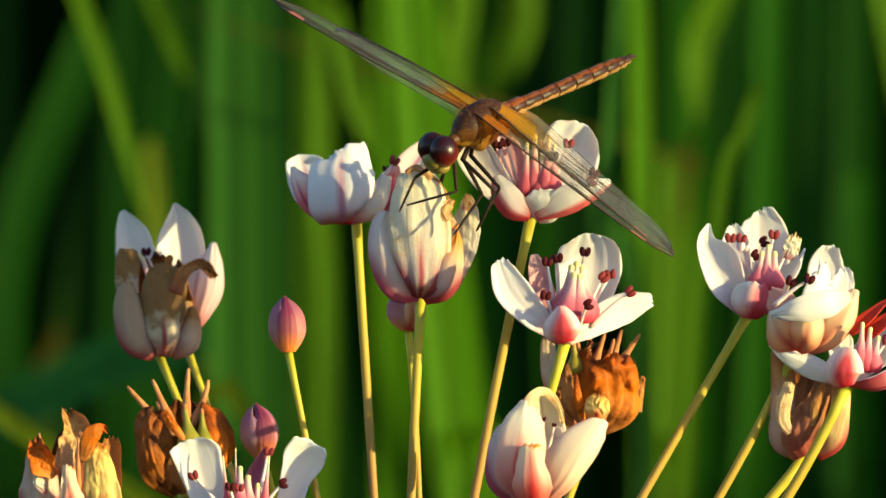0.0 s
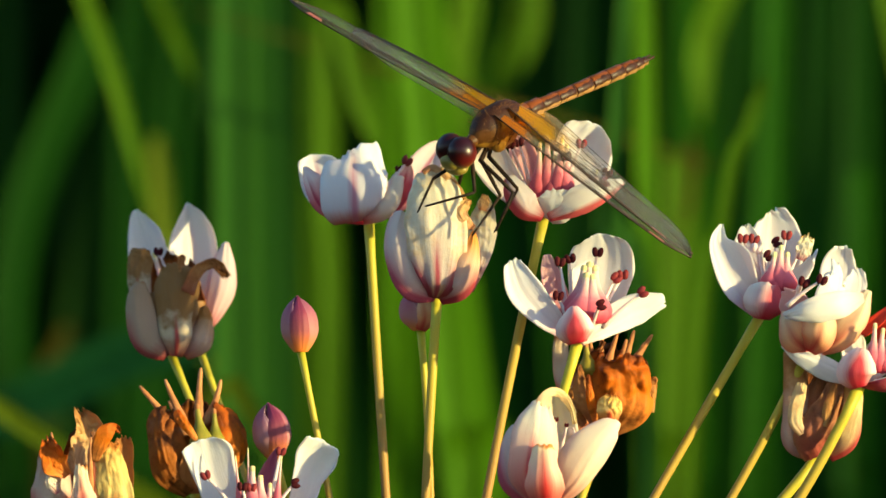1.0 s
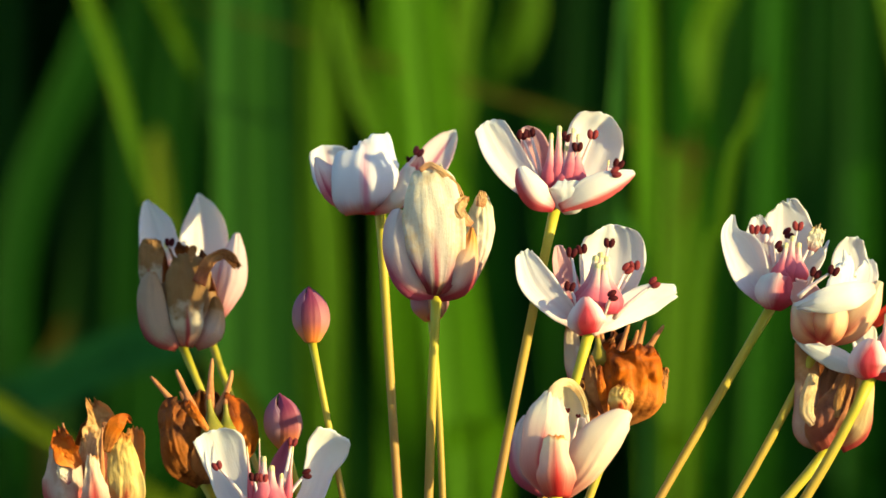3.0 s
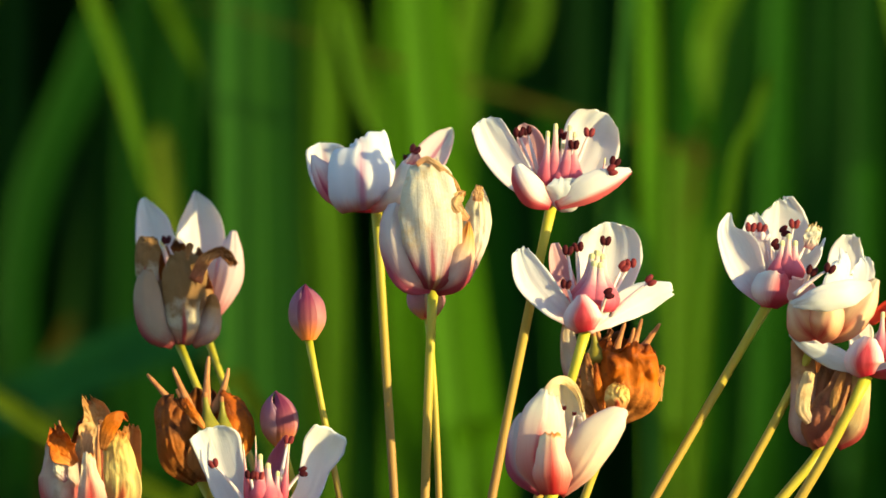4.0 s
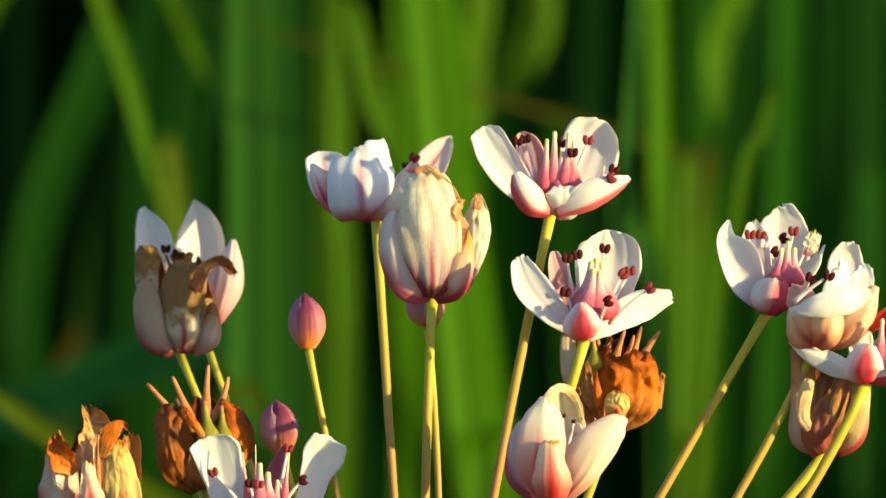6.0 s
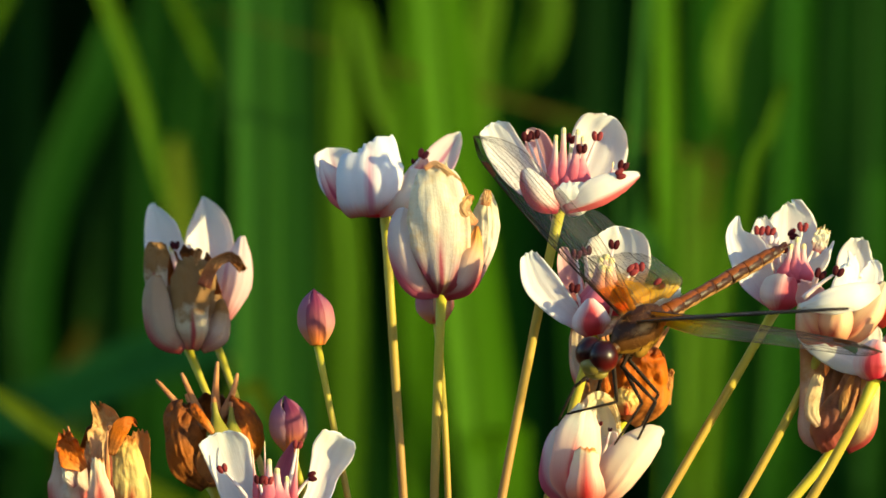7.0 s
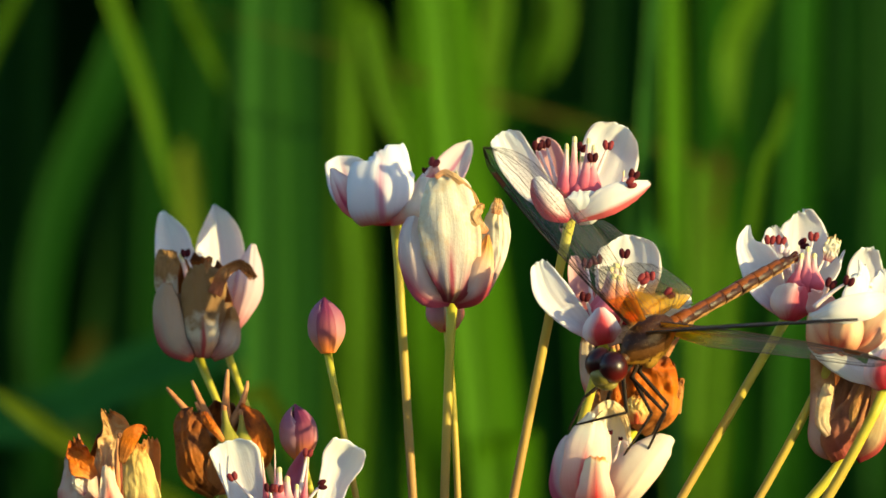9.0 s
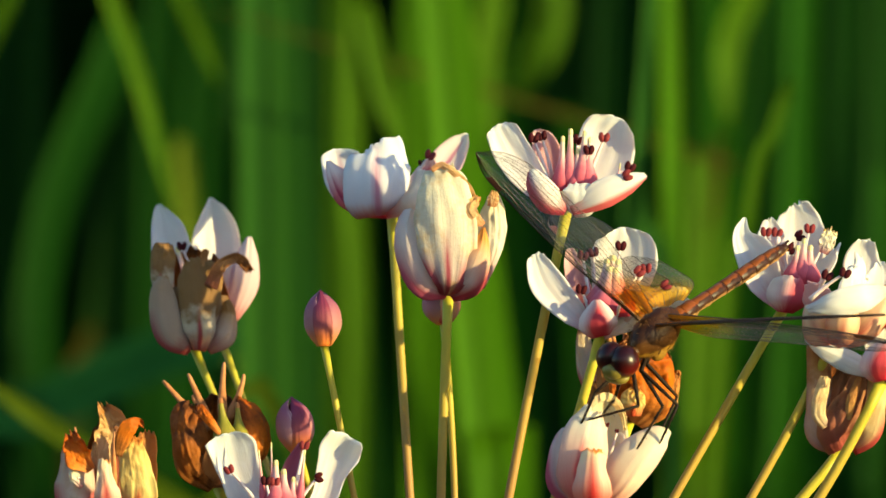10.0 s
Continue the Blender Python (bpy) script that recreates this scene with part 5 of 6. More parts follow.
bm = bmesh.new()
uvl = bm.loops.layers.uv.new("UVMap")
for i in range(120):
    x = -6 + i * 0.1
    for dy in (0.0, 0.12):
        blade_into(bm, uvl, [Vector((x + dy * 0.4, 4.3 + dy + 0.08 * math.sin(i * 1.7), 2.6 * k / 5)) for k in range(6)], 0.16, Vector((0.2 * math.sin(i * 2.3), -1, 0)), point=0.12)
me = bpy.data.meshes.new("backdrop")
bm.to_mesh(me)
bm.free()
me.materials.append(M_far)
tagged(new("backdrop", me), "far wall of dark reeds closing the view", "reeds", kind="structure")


# ---- the dragonfly ----
def body_mat(name, top, side, belly, hi, lo, radius, ring=0.0, wave=0.0, rough=0.45):
    """Back, flank and belly colours of an insect's body, by height over its axis; ring: dark joint at a segment's end."""
    m, t, b = material(name, rough, 0.2)
    c, u, v = uv_of(t)
    s = t.nodes.new("ShaderNodeSeparateXYZ")
    t.links.new(c.outputs["Object"], s.inputs[0])
    n = noise_at(t, c.outputs["Object"], 1300.0, 4.0)
    z = mathn(t, "DIVIDE", s.outputs[2], radius)
    z = mathn(t, "ADD", z, mathn(t, "MULTIPLY", mathn(t, "SUBTRACT", n, 0.5), 0.5))
    z = mathn(t, "SUBTRACT", z, mathn(t, "MULTIPLY", v, wave))
    z = mathn(t, "ADD", mathn(t, "MULTIPLY", z, 0.5), 0.5)
    col = ramp(t, z, [(0.0, belly), (0.5 + lo * 0.5, belly), (0.54 + lo * 0.5, side), (0.48 + hi * 0.5, side), (0.54 + hi * 0.5, top)])
    if ring:
        f = mathn(t, "MAXIMUM", mathn(t, "MULTIPLY", mathn(t, "SUBTRACT", v, 1 - ring), 0.8 / ring), 0.0)
        col = mixed(t, f, col, tuple(x * 0.3 for x in top))
    col = mixed(t, mathn(t, "MULTIPLY", n, 0.5), col, tuple(x * 0.4 for x in top))
    t.links.new(col, b.inputs["Base Color"])
    bumped(t, b, n, 0.5, 0.0002)
    return m


M["abdomen"] = body_mat("abdomen_red_brown", (0.21, 0.052, 0.007), (0.020, 0.008, 0.004), (0.36, 0.20, 0.07), 0.50, -0.30, 0.0010, 0.16, 0.35, 0.42)
M["thorax"] = body_mat("thorax_brown_gold", (0.040, 0.012, 0.003), (0.090, 0.032, 0.004), (0.32, 0.16, 0.018), 0.30, -0.35, 0.0026, rough=0.5)
M["hair"] = grained("thorax_hair_golden", (0.16, 0.065, 0.015), (0.30, 0.15, 0.035), 900, 0.6, 0.3)
M["leg"] = grained("leg_black_brown", (0.006, 0.004, 0.003), (0.028, 0.014, 0.006), 1500, 0.6, 0.12)
M["face"] = grained("face_olive_yellow", (0.11, 0.085, 0.010), (0.26, 0.19, 0.03), 900, 0.45, 0.4)
M["vein"] = grained("wing_vein_brown", (0.022, 0.013, 0.008), (0.070, 0.034, 0.014), 900, 0.4, 0.4)
M["spot"] = grained("wing_spot_red_brown", (0.20, 0.05, 0.02), (0.32, 0.09, 0.04), 900, 0.4, 0.5)


def eye_mat():
    m, t, b = material("eye_dark_red", 0.32, 0.28)
    c = t.nodes.new("ShaderNodeTexCoord")
    s = t.nodes.new("ShaderNodeSeparateXYZ")
    t.links.new(c.outputs["Object"], s.inputs[0])
    z = mathn(t, "ADD", mathn(t, "DIVIDE", s.outputs[2], 0.004), 0.55)
    t.links.new(ramp(t, z, [(0.05, (0.20, 0.15, 0.02)), (0.22, (0.12, 0.03, 0.008)), (0.40, (0.075, 0.004, 0.003)), (0.8, (0.018, 0.002, 0.002))]), b.inputs["Base Color"])
    return m


M["eye"] = eye_mat()


def wing_mat(name, reach, body, root):
    """Clear membrane, saffron at its root as far as reach."""
    m, t, b = material(name, 0.22, 0.4)
    c = t.nodes.new("ShaderNodeTexCoord")
    s = t.nodes.new("ShaderNodeSeparateXYZ")
    t.links.new(c.outputs["Object"], s.inputs[0])
    n = noise_at(t, c.outputs["Object"], 600.0, 3.0)
    far_off = t.nodes.new("ShaderNodeVectorMath")
    far_off.operation = "LENGTH"
    t.links.new(c.outputs["Object"], far_off.inputs[0])
    x = mathn(t, "ADD", mathn(t, "DIVIDE", far_off.outputs["Value"], 0.026 * reach), mathn(t, "MULTIPLY", mathn(t, "SUBTRACT", n, 0.5), 0.12))
    tint = ramp(t, x, [(0.0, (0.95, 0.42, 0.04)), (0.14, (0.97, 0.60, 0.10)), (0.26, (0.96, 0.95, 0.92)), (1.0, (0.95, 0.96, 0.97))])
    solid = ramp(t, x, [(0.0, root), (0.14, tuple(min(k * 1.3, 0.9) for k in root)), (0.24, (0.40, 0.43, 0.43)), (1.0, (0.36, 0.42, 0.47))])
    share = ramp(t, x, [(0.0, (body, body, body)), (0.13, (body * 0.8, body * 0.8, body * 0.8)), (0.25, (0.18, 0.18, 0.18)), (1.0, (0.145, 0.145, 0.145))])
    t.links.new(solid, b.inputs["Base Color"])
    bumped(t, b, n, 0.5, 0.0002)
    tl = t.nodes.new("ShaderNodeBsdfTranslucent")
    t.links.new(solid, tl.inputs[0])
    m1 = t.nodes.new("ShaderNodeMixShader")
    m1.inputs[0].default_value = 0.45
    t.links.new(b.outputs[0], m1.inputs[1])
    t.links.new(tl.outputs[0], m1.inputs[2])
    tr = t.nodes.new("ShaderNodeBsdfTransparent")
    t.links.new(tint, tr.inputs[0])
    m2 = t.nodes.new("ShaderNodeMixShader")
    t.links.new(share, m2.inputs[0])
    t.links.new(tr.outputs[0], m2.inputs[1])
    t.links.new(m1.outputs[0], m2.inputs[2])
    t.links.new(m2.outputs[0], t.nodes["Material Output"].inputs[0])
    return m


M["wing"] = wing_mat("forewing_membrane", 1.1, 0.50, (0.74, 0.22, 0.012))
M["wing_hind"] = wing_mat("hindwing_membrane", 1.5, 0.52, (0.86, 0.34, 0.012))
MM = 0.001


def ball(bm, centre, scale, rot=0.0, seg=18):
    bmesh.ops.create_uvsphere(bm, u_segments=seg, v_segments=seg * 2 // 3, radius=1.0,
                              matrix=Matrix.Translation(Vector(centre) * MM) @ Matrix.Rotation(rot, 4, "Y") @ Matrix.Diagonal((*(Vector(scale) * MM), 1)))


def rod(bm, a, b, r, sides=3):
    d = (b - a).normalized()
    u = d.cross(Vector((0.1, 0.2, 1))).normalized()
    w = d.cross(u)
    ra, rb = ([bm.verts.new(p + (u * math.cos(k * math.tau / sides) + w * math.sin(k * math.tau / sides)) * r) for k in range(sides)] for p in (a, b))
    for k in range(sides):
        bm.faces.new((ra[k], ra[(k + 1) % sides], rb[(k + 1) % sides], rb[k]))


def wing(name, length, chord, hind, parent, seed):
    """A wing along x, its leading edge to +y: membrane, veins and wing spot."""
    rnd = random.Random(seed)

    def lead(s):
        return 0.06 * chord + 0.10 * chord * math.sin(math.pi * min(s * 1.05, 1)) - (0.25 * chord * ((s - 0.86) / 0.14) ** 2 if s > 0.86 else 0)

    def trail(s):
        if hind:
            c = chord * (0.55 + 0.45 * math.sin(math.pi / 2 * min(s / 0.16, 1))) * (1 - 0.42 * max(s - 0.2, 0) ** 1.15)
        else:
            c = chord * (0.40 + 0.60 * math.sin(math.pi / 2 * min(s / 0.5, 1))) * (1 - 0.3 * max(s - 0.6, 0))
        if s > 0.78:
            c *= math.sqrt(max(1 - ((s - 0.78) / 0.222) ** 2.2, 0.0))
        return 0.06 * chord + 0.10 * chord * math.sin(math.pi * min(s * 1.05, 1)) - c

    def at(s, q):
        y = lead(s) * (1 - q) + min(trail(s), lead(s) - 0.02 * MM) * q
        return Vector((s * length, y, 0.25 * MM * math.sin(q * math.pi * 3.0) * (1 - s * 0.6) + 0.35 * MM * s * s))

    bm = bmesh.new()
    ns, nq = 40, 14
    g = [[bm.verts.new(at(i / ns, j / nq)) for j in range(nq + 1)] for i in range(ns + 1)]
    for i, j in product(range(ns), range(nq)):
        bm.faces.new((g[i][j], g[i + 1][j], g[i + 1][j + 1], g[i][j + 1]))
    w = part(name, bm, M["wing_hind" if hind else "wing"], parent, "clear veined wing with a saffron root")
    bm = bmesh.new()
    qs = (0.0, 0.055, 0.12, 0.20, 0.28, 0.37, 0.46, 0.55, 0.64, 0.73, 0.82, 0.91, 1.0)
    last = len(qs) - 1
    for k, q in enumerate(qs):
        r = (0.105, 0.06, 0.09)[k] * MM if k < 3 else (0.05 if k % 3 == 0 else 0.026) * MM
        pts = [at(i / 60, min(max(q + 0.014 * math.sin(i * 0.23 + k) + 0.010 * math.sin(i * 0.9 + k * 2.4), 0), 1) if 0 < k < last else q) for i in range(61)]
        for a, b in zip(pts, pts[1:]):
            rod(bm, a, b, r)
    for k in range(last):
        s = 0.06 + rnd.uniform(0, 0.03)
        while s < 0.97:
            rod(bm, at(s, qs[k]), at(min(s + rnd.uniform(-0.008, 0.016), 1), qs[k + 1]), 0.016 * MM)
            s += rnd.uniform(0.015, 0.026) * (1.8 if k < 2 else 1.0)
    part("vein", bm, M["vein"], w, "fine dark net of wing veins")
    bm = bmesh.new()
    vs = [bm.verts.new(at(s, q) + Vector((0, 0, z))) for z in (-0.06 * MM, 0.06 * MM) for s, q in ((0.80, 0.0), (0.885, 0.0), (0.875, 0.13), (0.81, 0.11))]
    for idx in ((0, 1, 2, 3), (4, 5, 6, 7), (0, 1, 5, 4), (1, 2, 6, 5), (2, 3, 7, 6), (3, 0, 4, 7)):
        bm.faces.new([vs[i] for i in idx])
    part("wing_spot", bm, M["spot"], w, "red-brown wing spot", smooth=False)
    return w


dragonfly = tagged(new("dragonfly"), "red-brown darter dragonfly with clear saffron-rooted wings", "dragonfly")
bm = tube([Vector((x, 0, z)) * MM for x, z in ((4.4, -0.3), (4.2, -0.3), (3.6, -0.2), (2.8, 0.0), (1.8, 0.1), (0.4, 0.0), (-1.0, 0.0), (-2.3, 0.2), (-3.3, 0.35), (-3.9, 0.4))],
          [r * MM for r in (0.4, 0.8, 1.25, 1.75, 2.2, 2.45, 2.4, 2.0, 1.55, 1.0)], 28)
for v in bm.verts:
    v.co.z *= 1.12 if v.co.z > 0 else 1.2
    v.co.y *= 0.94
ball(bm, (-0.2, 0, 1.9), (2.6, 1.2, 0.95), 0.05)
ball(bm, (0.9, 1.1, -1.6), (1.4, 0.9, 1.2), 0.5, 12)
ball(bm, (0.9, -1.1, -1.6), (1.4, 0.9, 1.2), 0.5, 12)
thorax = part("thorax", bm, M["thorax"], dragonfly)
bm = bmesh.new()
rnd = random.Random(8)
for _ in range(650):
    a, e = rnd.uniform(0, math.tau), math.asin(rnd.uniform(-0.9, 0.95))
    d = Vector((math.cos(a) * math.cos(e), math.sin(a) * math.cos(e), math.sin(e)))
    p = Vector((d.x * 3.3 + 0.3, d.y * 2.35, d.z * 2.8 + 0.2)) * MM
    rod(bm, p, p + (d + Vector((rnd.gauss(0, 0.4), rnd.gauss(0, 0.4), rnd.gauss(0, 0.4)))) * rnd.uniform(0.25, 0.6) * MM, 0.012 * MM)
part("hair", bm, M["hair"], thorax, "fine golden hairs")
for sgn, seed in ((1, 1), (-1, 2)):
    bm = bmesh.new()
    ball(bm, (-0.5, sgn * 1.95, -0.1), (0.10, 0.30, 1.7), -0.5, 12)
    ball(bm, (1.3, sgn * 1.75, -0.2), (0.10, 0.28, 1.4), -0.4, 12)
    part("side_band", bm, M["leg"], thorax, "dark seam along the flank")

bm = bmesh.new()
ball(bm, (0.3, 0, -1.2), (1.9, 2.3, 1.75))
ball(bm, (1.75, 0, -0.9), (1.0, 1.5, 1.2))
ball(bm, (0.9, 0, -2.3), (1.35, 1.9, 1.0))
head = part("head", bm, M["face"], dragonfly, "olive-yellow face")
head.matrix_basis = pose(7.1 * MM, 0, -0.5 * MM, 0, 14, 0) @ Matrix.Scale(0.9, 4)
for sgn in (1, -1):
    bm = bmesh.new()
    bmesh.ops.create_uvsphere(bm, u_segments=22, v_segments=16, radius=1.0, matrix=Matrix.Rotation(sgn * 0.3, 4, "X") @ Matrix.Diagonal((2.05 * MM, 1.85 * MM, 2.15 * MM, 1)))
    e = part("eye", bm, M["eye"], head, "glossy dark red compound eye")
    e.location = Vector((0.15, sgn * 1.12, -0.05)) * MM
    bm = bmesh.new()
    rod(bm, Vector((1.2, sgn * 0.3, 0.3)) * MM, Vector((2.3, sgn * 0.7, 0.9)) * MM, 0.06 * MM, 5)
    part("antenna", bm, M["leg"], head)
bm = bmesh.new()
ball(bm, (0.0, 0, -0.3), (1.4, 0.8, 0.8), seg=12)
neck = part("neck", bm, M["thorax"], dragonfly)
neck.location = Vector((4.2, 0, -0.1)) * MM

bm = bmesh.new()
ball(bm, (0, 0, 0), (1.3, 1.4, 1.4), seg=14)
abdomen = part("abdomen", bm, M["thorax"], dragonfly)
abdomen.matrix_basis = pose(-3.2 * MM, 0, 0.05 * MM, 0, -3, 0)
x = -0.3
for k, (ln, r) in enumerate(((1.6, 1.2), (2.4, 1.22), (3.1, 1.02), (3.1, 0.96), (3.1, 1.0), (3.0, 1.05), (2.8, 1.04), (2.2, 0.96), (1.5, 0.82), (0.9, 0.6))):
    ln *= 0.96
    path = [Vector((x - ln * s, 0, 0)) * MM for s in (0, 0.06, 0.5, 0.92, 1.0)]
    part("abdomen_segment", tube(path, [r * 0.90 * MM * q for q in (0.88, 1.0, 0.96, 1.03, 0.88)], 16), M["abdomen"], abdomen)
    x -= ln
for sgn in (1, -1):
    bm = bmesh.new()
    rod(bm, Vector((x + 0.2, sgn * 0.3, 0.1)) * MM, Vector((x - 1.1, sgn * 0.35, 0.25)) * MM, 0.16 * MM, 6)
    part("tail_clasper", bm, M["abdomen"], abdomen)


def axes(fwd, up):
    """The turn with x along fwd and z near up."""
    f = Vector(fwd).normalized()
    left = Vector(up).cross(f).normalized()
    m = Matrix((f, left, f.cross(left))).transposed()
    return m.to_4x4()


PERCH_1 = axes((-0.70, -0.62, -0.355), (0.05, -0.30, 0.95))
PERCH_2 = axes((-0.68, -0.61, -0.41), (0.05, -0.40, 0.90))
inv1 = PERCH_1.inverted()


def leg_point(dx, dy, dep):
    return inv1 @ (Vector((dx, dep, -dy)) * S)


for hip, knee, foot in (((-45, 58, -28), (-40, 119, -62), (-120, 141, -45)), ((-60, 58, -10), (-113, 95, -45), (-137, 147, -40)), ((-30, 62, -28), (27, 119, -70), (0, 180, -55)),
                        ((-28, 62, -10), (5, 124, -40), (-40, 188, -60)), ((-15, 55, 10), (36, 112, 0), (-2, 182, -20)), ((-55, 58, 15), (-70, 112, 20), (-96, 140, 0))):
    a, b, c = leg_point(*hip), leg_point(*knee), leg_point(*foot)
    leg = part("leg", tube([a * 0.5, a, a.lerp(b, 0.5), b], [4.2 * S, 4.4 * S, 3.8 * S, 2.9 * S], 7), M["leg"], dragonfly)
    part("shin", tube([b, b.lerp(c, 0.5), c, c + (c - b).normalized() * 8 * S], [2.8 * S, 2.4 * S, 2.1 * S, 1.2 * S], 7), M["leg"], leg)
    bm = bmesh.new()
    for k in range(7):
        p = b.lerp(c, 0.15 + k * 0.1)
        rod(bm, p, p + Vector((0.3, (-1) ** k * 0.5, -0.3)) * 0.7 * MM, 0.035 * MM)
    part("spine", bm, M["leg"], leg)

WINGS = {
    "fr": (wing("forewing", 29.5 * MM, 6.6 * MM, False, dragonfly, 11), (1.3, -1.2, 2.3)),
    "fl": (wing("forewing", 29.5 * MM, 6.6 * MM, False, dragonfly, 12), (1.3, 1.2, 2.3)),
    "hr": (wing("hindwing", 28.5 * MM, 8.6 * MM, True, dragonfly, 13), (-1.2, -1.2, 2.3)),
    "hl": (wing("hindwing", 28.5 * MM, 8.6 * MM, True, dragonfly, 14), (-1.2, 1.2, 2.3)),
}


def wing_pose(key, turn, span, lead):
    """A wing's pose in the dragonfly's space, from its span and leading side in the world."""
    s = Vector(span).normalized()
    l = Vector(lead)
    l = (l - s * l.dot(s)).normalized()
    m = Matrix((s, l, s.cross(l))).transposed().to_4x4()
    return Matrix.Translation(Vector(WINGS[key][1]) * MM) @ (turn.to_3x3().inverted().to_4x4() @ m)


# ---- what moves: the swaying umbel, and the dragonfly that leaves one flower and settles on another ----
SWAY_X = (-41.7, -31, -19.4, -10.6, -21.7, -22, -12, 14, -5.6, 0, -5.8, -20.9, -13.5, 13, 9.3, 17.2, 19.5, 21.6, 28.1, 31.8, 21.4)
SWAY_Y = (10.8, 8.9, 11, 4.2, -5, 5, -7.5, 3, -9.6, 0, -1.6, -10.8, 6, 1, -1.8, 3, 3.1, 6.3, 13.3, 14.5, 0.2)
SWAY_R = (-0.14, -0.18, -0.05, 0.06, -0.08, -0.09, -0.05, 0, 0, 0, -0.03, -0.51, -0.2, -0.1, -0.19, -0.06, 0, -0.19, -0.05, -0.02, -0.14)


def lerp_at(t, xs, ys):
    return float(np.interp(t, xs, ys))


def sway(t):
    """The umbel's shift and turn against its rest pose."""
    dx = lerp_at(t, TIMES, SWAY_X) - lerp_at(t, TIMES, PAN_X)
    dy = lerp_at(t, TIMES, SWAY_Y) - lerp_at(t, TIMES, PAN_Y)
    c = spot(784, 441)
    return (Matrix.Translation((dx * S, 0, -dy * S)) @ Matrix.Translation(c)
            @ Matrix.Rotation(radians(lerp_at(t, TIMES, SWAY_R)), 4, "Y") @ Matrix.Translation(-c))


def flown(t, x, y, dep):
    """The place that shows at x, y of the picture at that time."""
    return Matrix.Translation(spot(x - lerp_at(t, TIMES, PAN_X), y - lerp_at(t, TIMES, PAN_Y), dep))


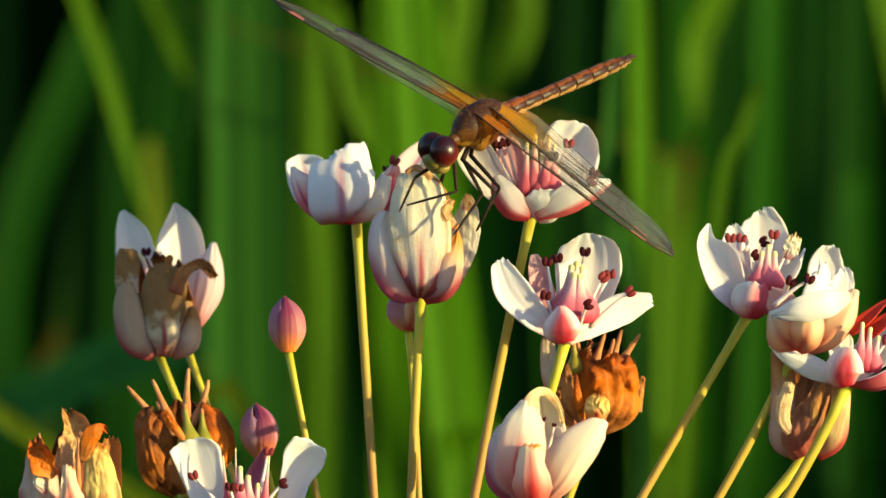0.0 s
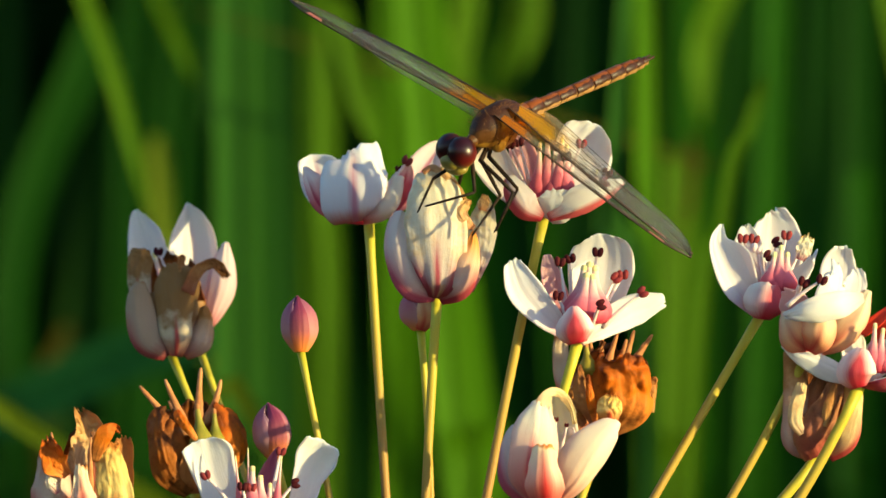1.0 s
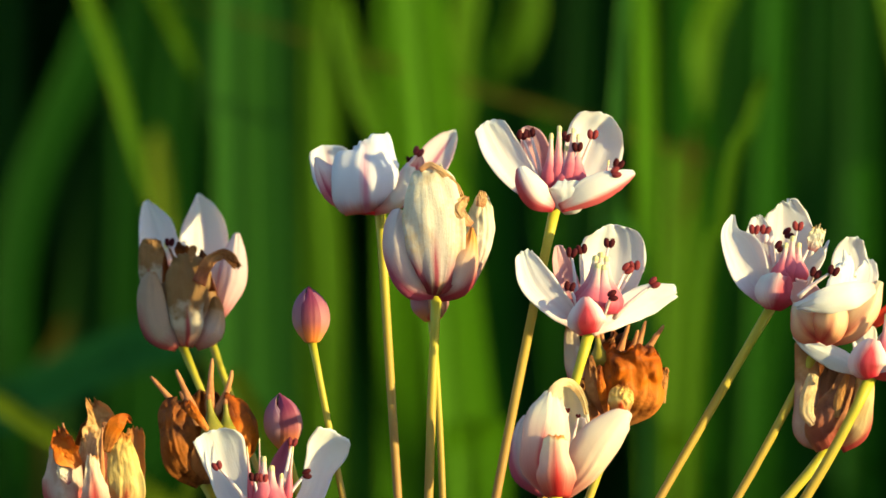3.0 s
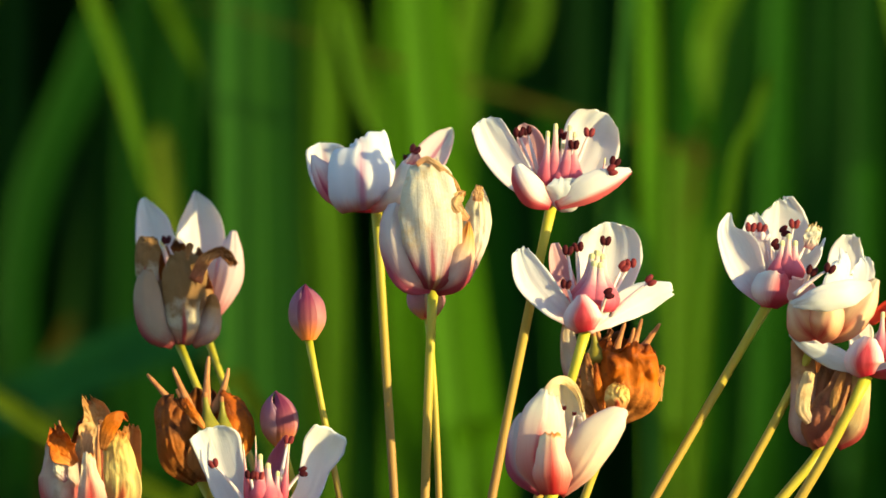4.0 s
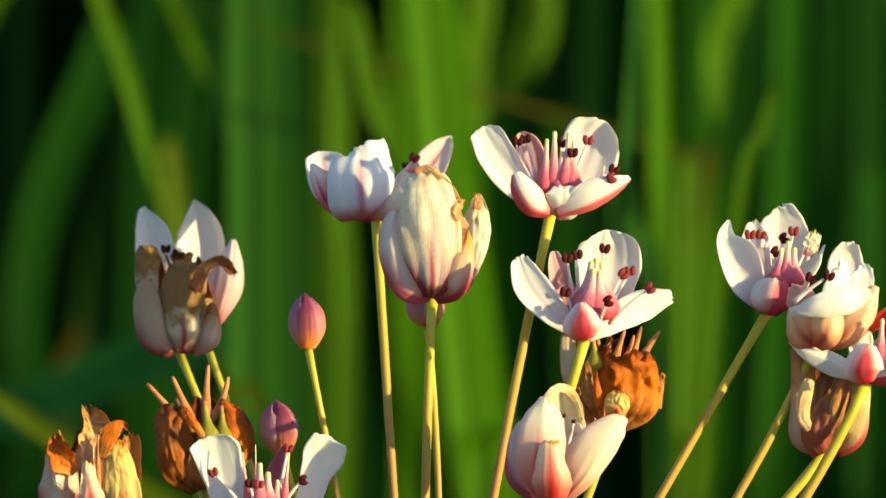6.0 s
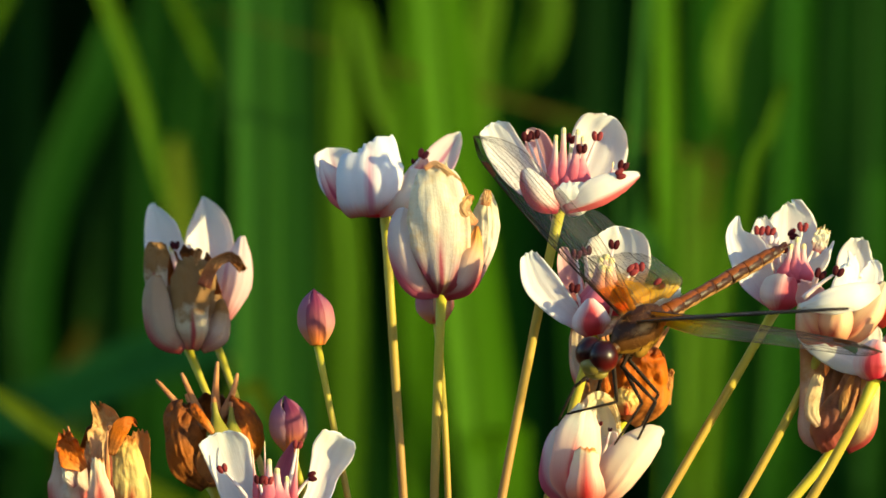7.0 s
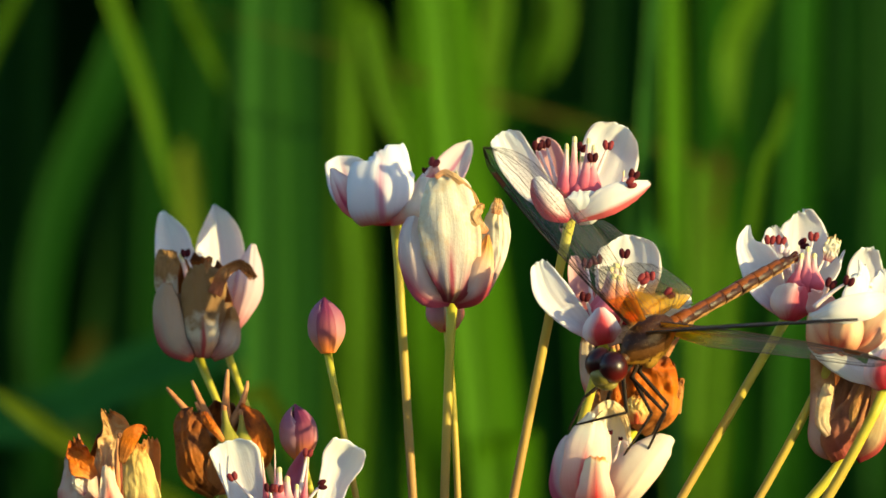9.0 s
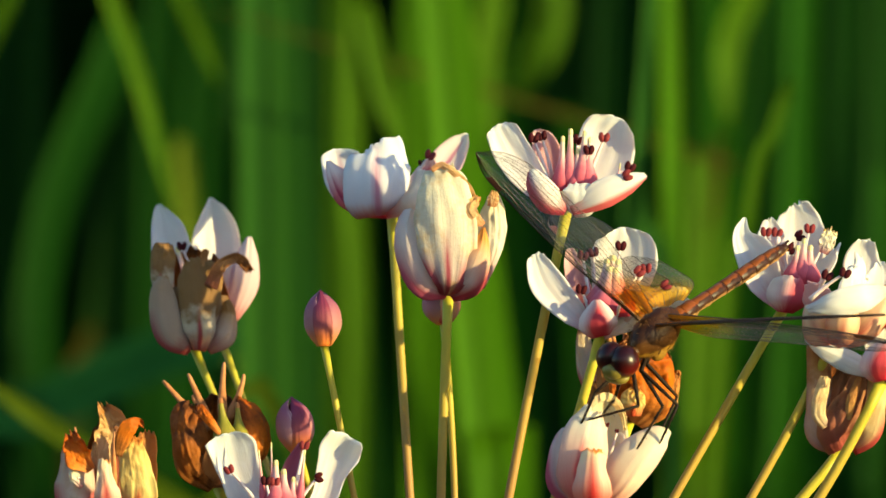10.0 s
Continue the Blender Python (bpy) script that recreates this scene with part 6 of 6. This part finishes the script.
def motions():
    times = sorted(TIMES + (2.2, 2.35, 6.2, 6.4))
    for key, b in BLOOMS.items():
        rows = []
        for t in times:
            lean, drop = 0.0, 0.0
            if key == "closing":
                ts = (0, 0.5, 1, 1.5, 2, 2.2, 2.35, 2.5, 4, 10)
                lean = lerp_at(t, ts, (15, 15, 21, 24, 22, 21, 6, -1, 0, 0)) / 1115
                drop = lerp_at(t, ts, (-6, -7, -6.5, -9, -8, -7, 4, 8, 0, 0))
            if key == "tulip":
                lean = lerp_at(t, (0, 6.2, 6.4, 10), (0, 0, 40, 40)) / 757
                drop = lerp_at(t, (0, 6.2, 6.4, 10), (0, 0, 6, 6))
            rows.append((t, Matrix.Translation((0, 0, -drop * S)) @ sway(t) @ Matrix.Translation(NODE) @ Matrix.Rotation(lean, 4, "Y")))
        walk(b.ob, rows)
    rows = []
    foot = Vector((NODE.x, NODE.y, 0))
    for t in times:
        p = sway(t) @ NODE
        rows.append((t, Matrix.Translation(foot) @ Matrix.Rotation(math.atan2(p.x - foot.x, p.z), 4, "Y")))
    walk(umbel_stem, rows)

    a, b = PERCH_1, PERCH_2
    turn9 = Matrix.Rotation(radians(-5), 4, "Y") @ Matrix.Rotation(radians(8), 4, "Z")
    turn10 = Matrix.Rotation(radians(-2), 4, "Y") @ Matrix.Rotation(radians(4), 4, "Z")
    d1, d2 = -70, -206
    rows = [(t, flown(t, x, y, d1) @ a) for t, x, y in ((0, 848, 220), (0.5, 859, 217), (1, 880, 222), (1.5, 894, 213), (2, 874, 201), (2.1, 880, 202), (2.2, 886, 200))]
    out = (-0.02, 0.83, H + 0.16), (0.18, 0.75, H + 0.42), (0.5, 0.9, H + 0.7), (0.4, 0.7, H + 0.5), (0.12, 0.72, H + 0.2)
    rows += [(t, Matrix.Translation(p) @ m) for t, p, m in zip((2.3, 2.6, 4.2, 5.9, 6.1), out, (a, a, b, b, b))]
    rows += [(6.3, flown(6.3, 1140, 565, d2) @ b)]
    rows += [(t, flown(t, x, y, d2) @ r @ b) for t, x, y, r in (
        (6.8, 1110, 600, Matrix()), (7, 1130, 584, Matrix()), (7.5, 1140, 595, Matrix()), (8, 1132, 594, Matrix()), (8.5, 1139, 597, Matrix()), (9, 1147, 603, Matrix()),
        (9.3, 1150, 600, turn9), (9.5, 1148, 590, turn9), (10, 1160, 590, turn10))]
    walk(dragonfly, rows)

    w1 = {"fr": ((-333, 150, 184), (-0.12, -0.90, -0.20)), "hr": ((-255, 270, 136), (0.12, -0.93, 0.24)),
          "fl": ((335, -90, -250), (-0.34, -0.90, -0.24)), "hl": ((318, -90, -262), (-0.32, -0.90, -0.18))}
    w2 = {"fr": ((-268, -135, 302), (-0.55, 0.62, -0.45)), "hr": ((-150, 330, 165), (-0.85, -0.30, -0.20)),
          "fl": ((325, -250, 26), (-0.65, -0.75, -0.06)), "hl": ((395, -140, -56), (-0.3, -0.85, 0.3))}
    w3 = {"fr": ((-292, -110, 290), (-0.52, 0.62, -0.45)), "hr": ((-155, 330, 163), (-0.82, -0.32, -0.20)),
          "fl": ((350, -220, 10), (-0.55, -0.8, 0.02)), "hl": ((395, -140, -56), (-0.3, -0.85, 0.3))}
    beat = {"fr": ((-200, 120, 330), (-0.4, -0.9, 0)), "hr": ((-160, 200, 330), (-0.2, -0.9, 0.2)),
            "fl": ((330, -160, 120), (0.1, -0.95, 0.1)), "hl": ((330, -130, 90), (0, -0.95, 0.1))}
    h1 = pose(7.1 * MM, 0, -0.5 * MM, 0, 14, 0) @ Matrix.Scale(0.9, 4)
    h2 = pose(7.6 * MM, 0.2 * MM, 0.5 * MM, 0, 8, 6) @ Matrix.Scale(0.9, 4)
    walk(head, [(0, h1), (2.4, h1), (6.2, h2), (10, h2)])
    for key, (ob, _) in WINGS.items():
        p1, pb1, pb2, p2, p3 = (wing_pose(key, m, *w[key]) for m, w in ((a, w1), (a, beat), (b, beat), (b, w2), (b, w3)))
        rows = [(0, p1), (2.1, p1), (2.2, pb1)]
        for k in range(4):
            rows += [(2.3 + k * 0.1, p1), (2.35 + k * 0.1, pb1)]
        rows += [(5.9, pb2), (6.0, p2), (6.1, pb2), (6.2, p2), (6.3, pb2), (6.5, p2), (9.0, p2), (9.3, p3), (10, p3)]
        walk(ob, rows)


motions()
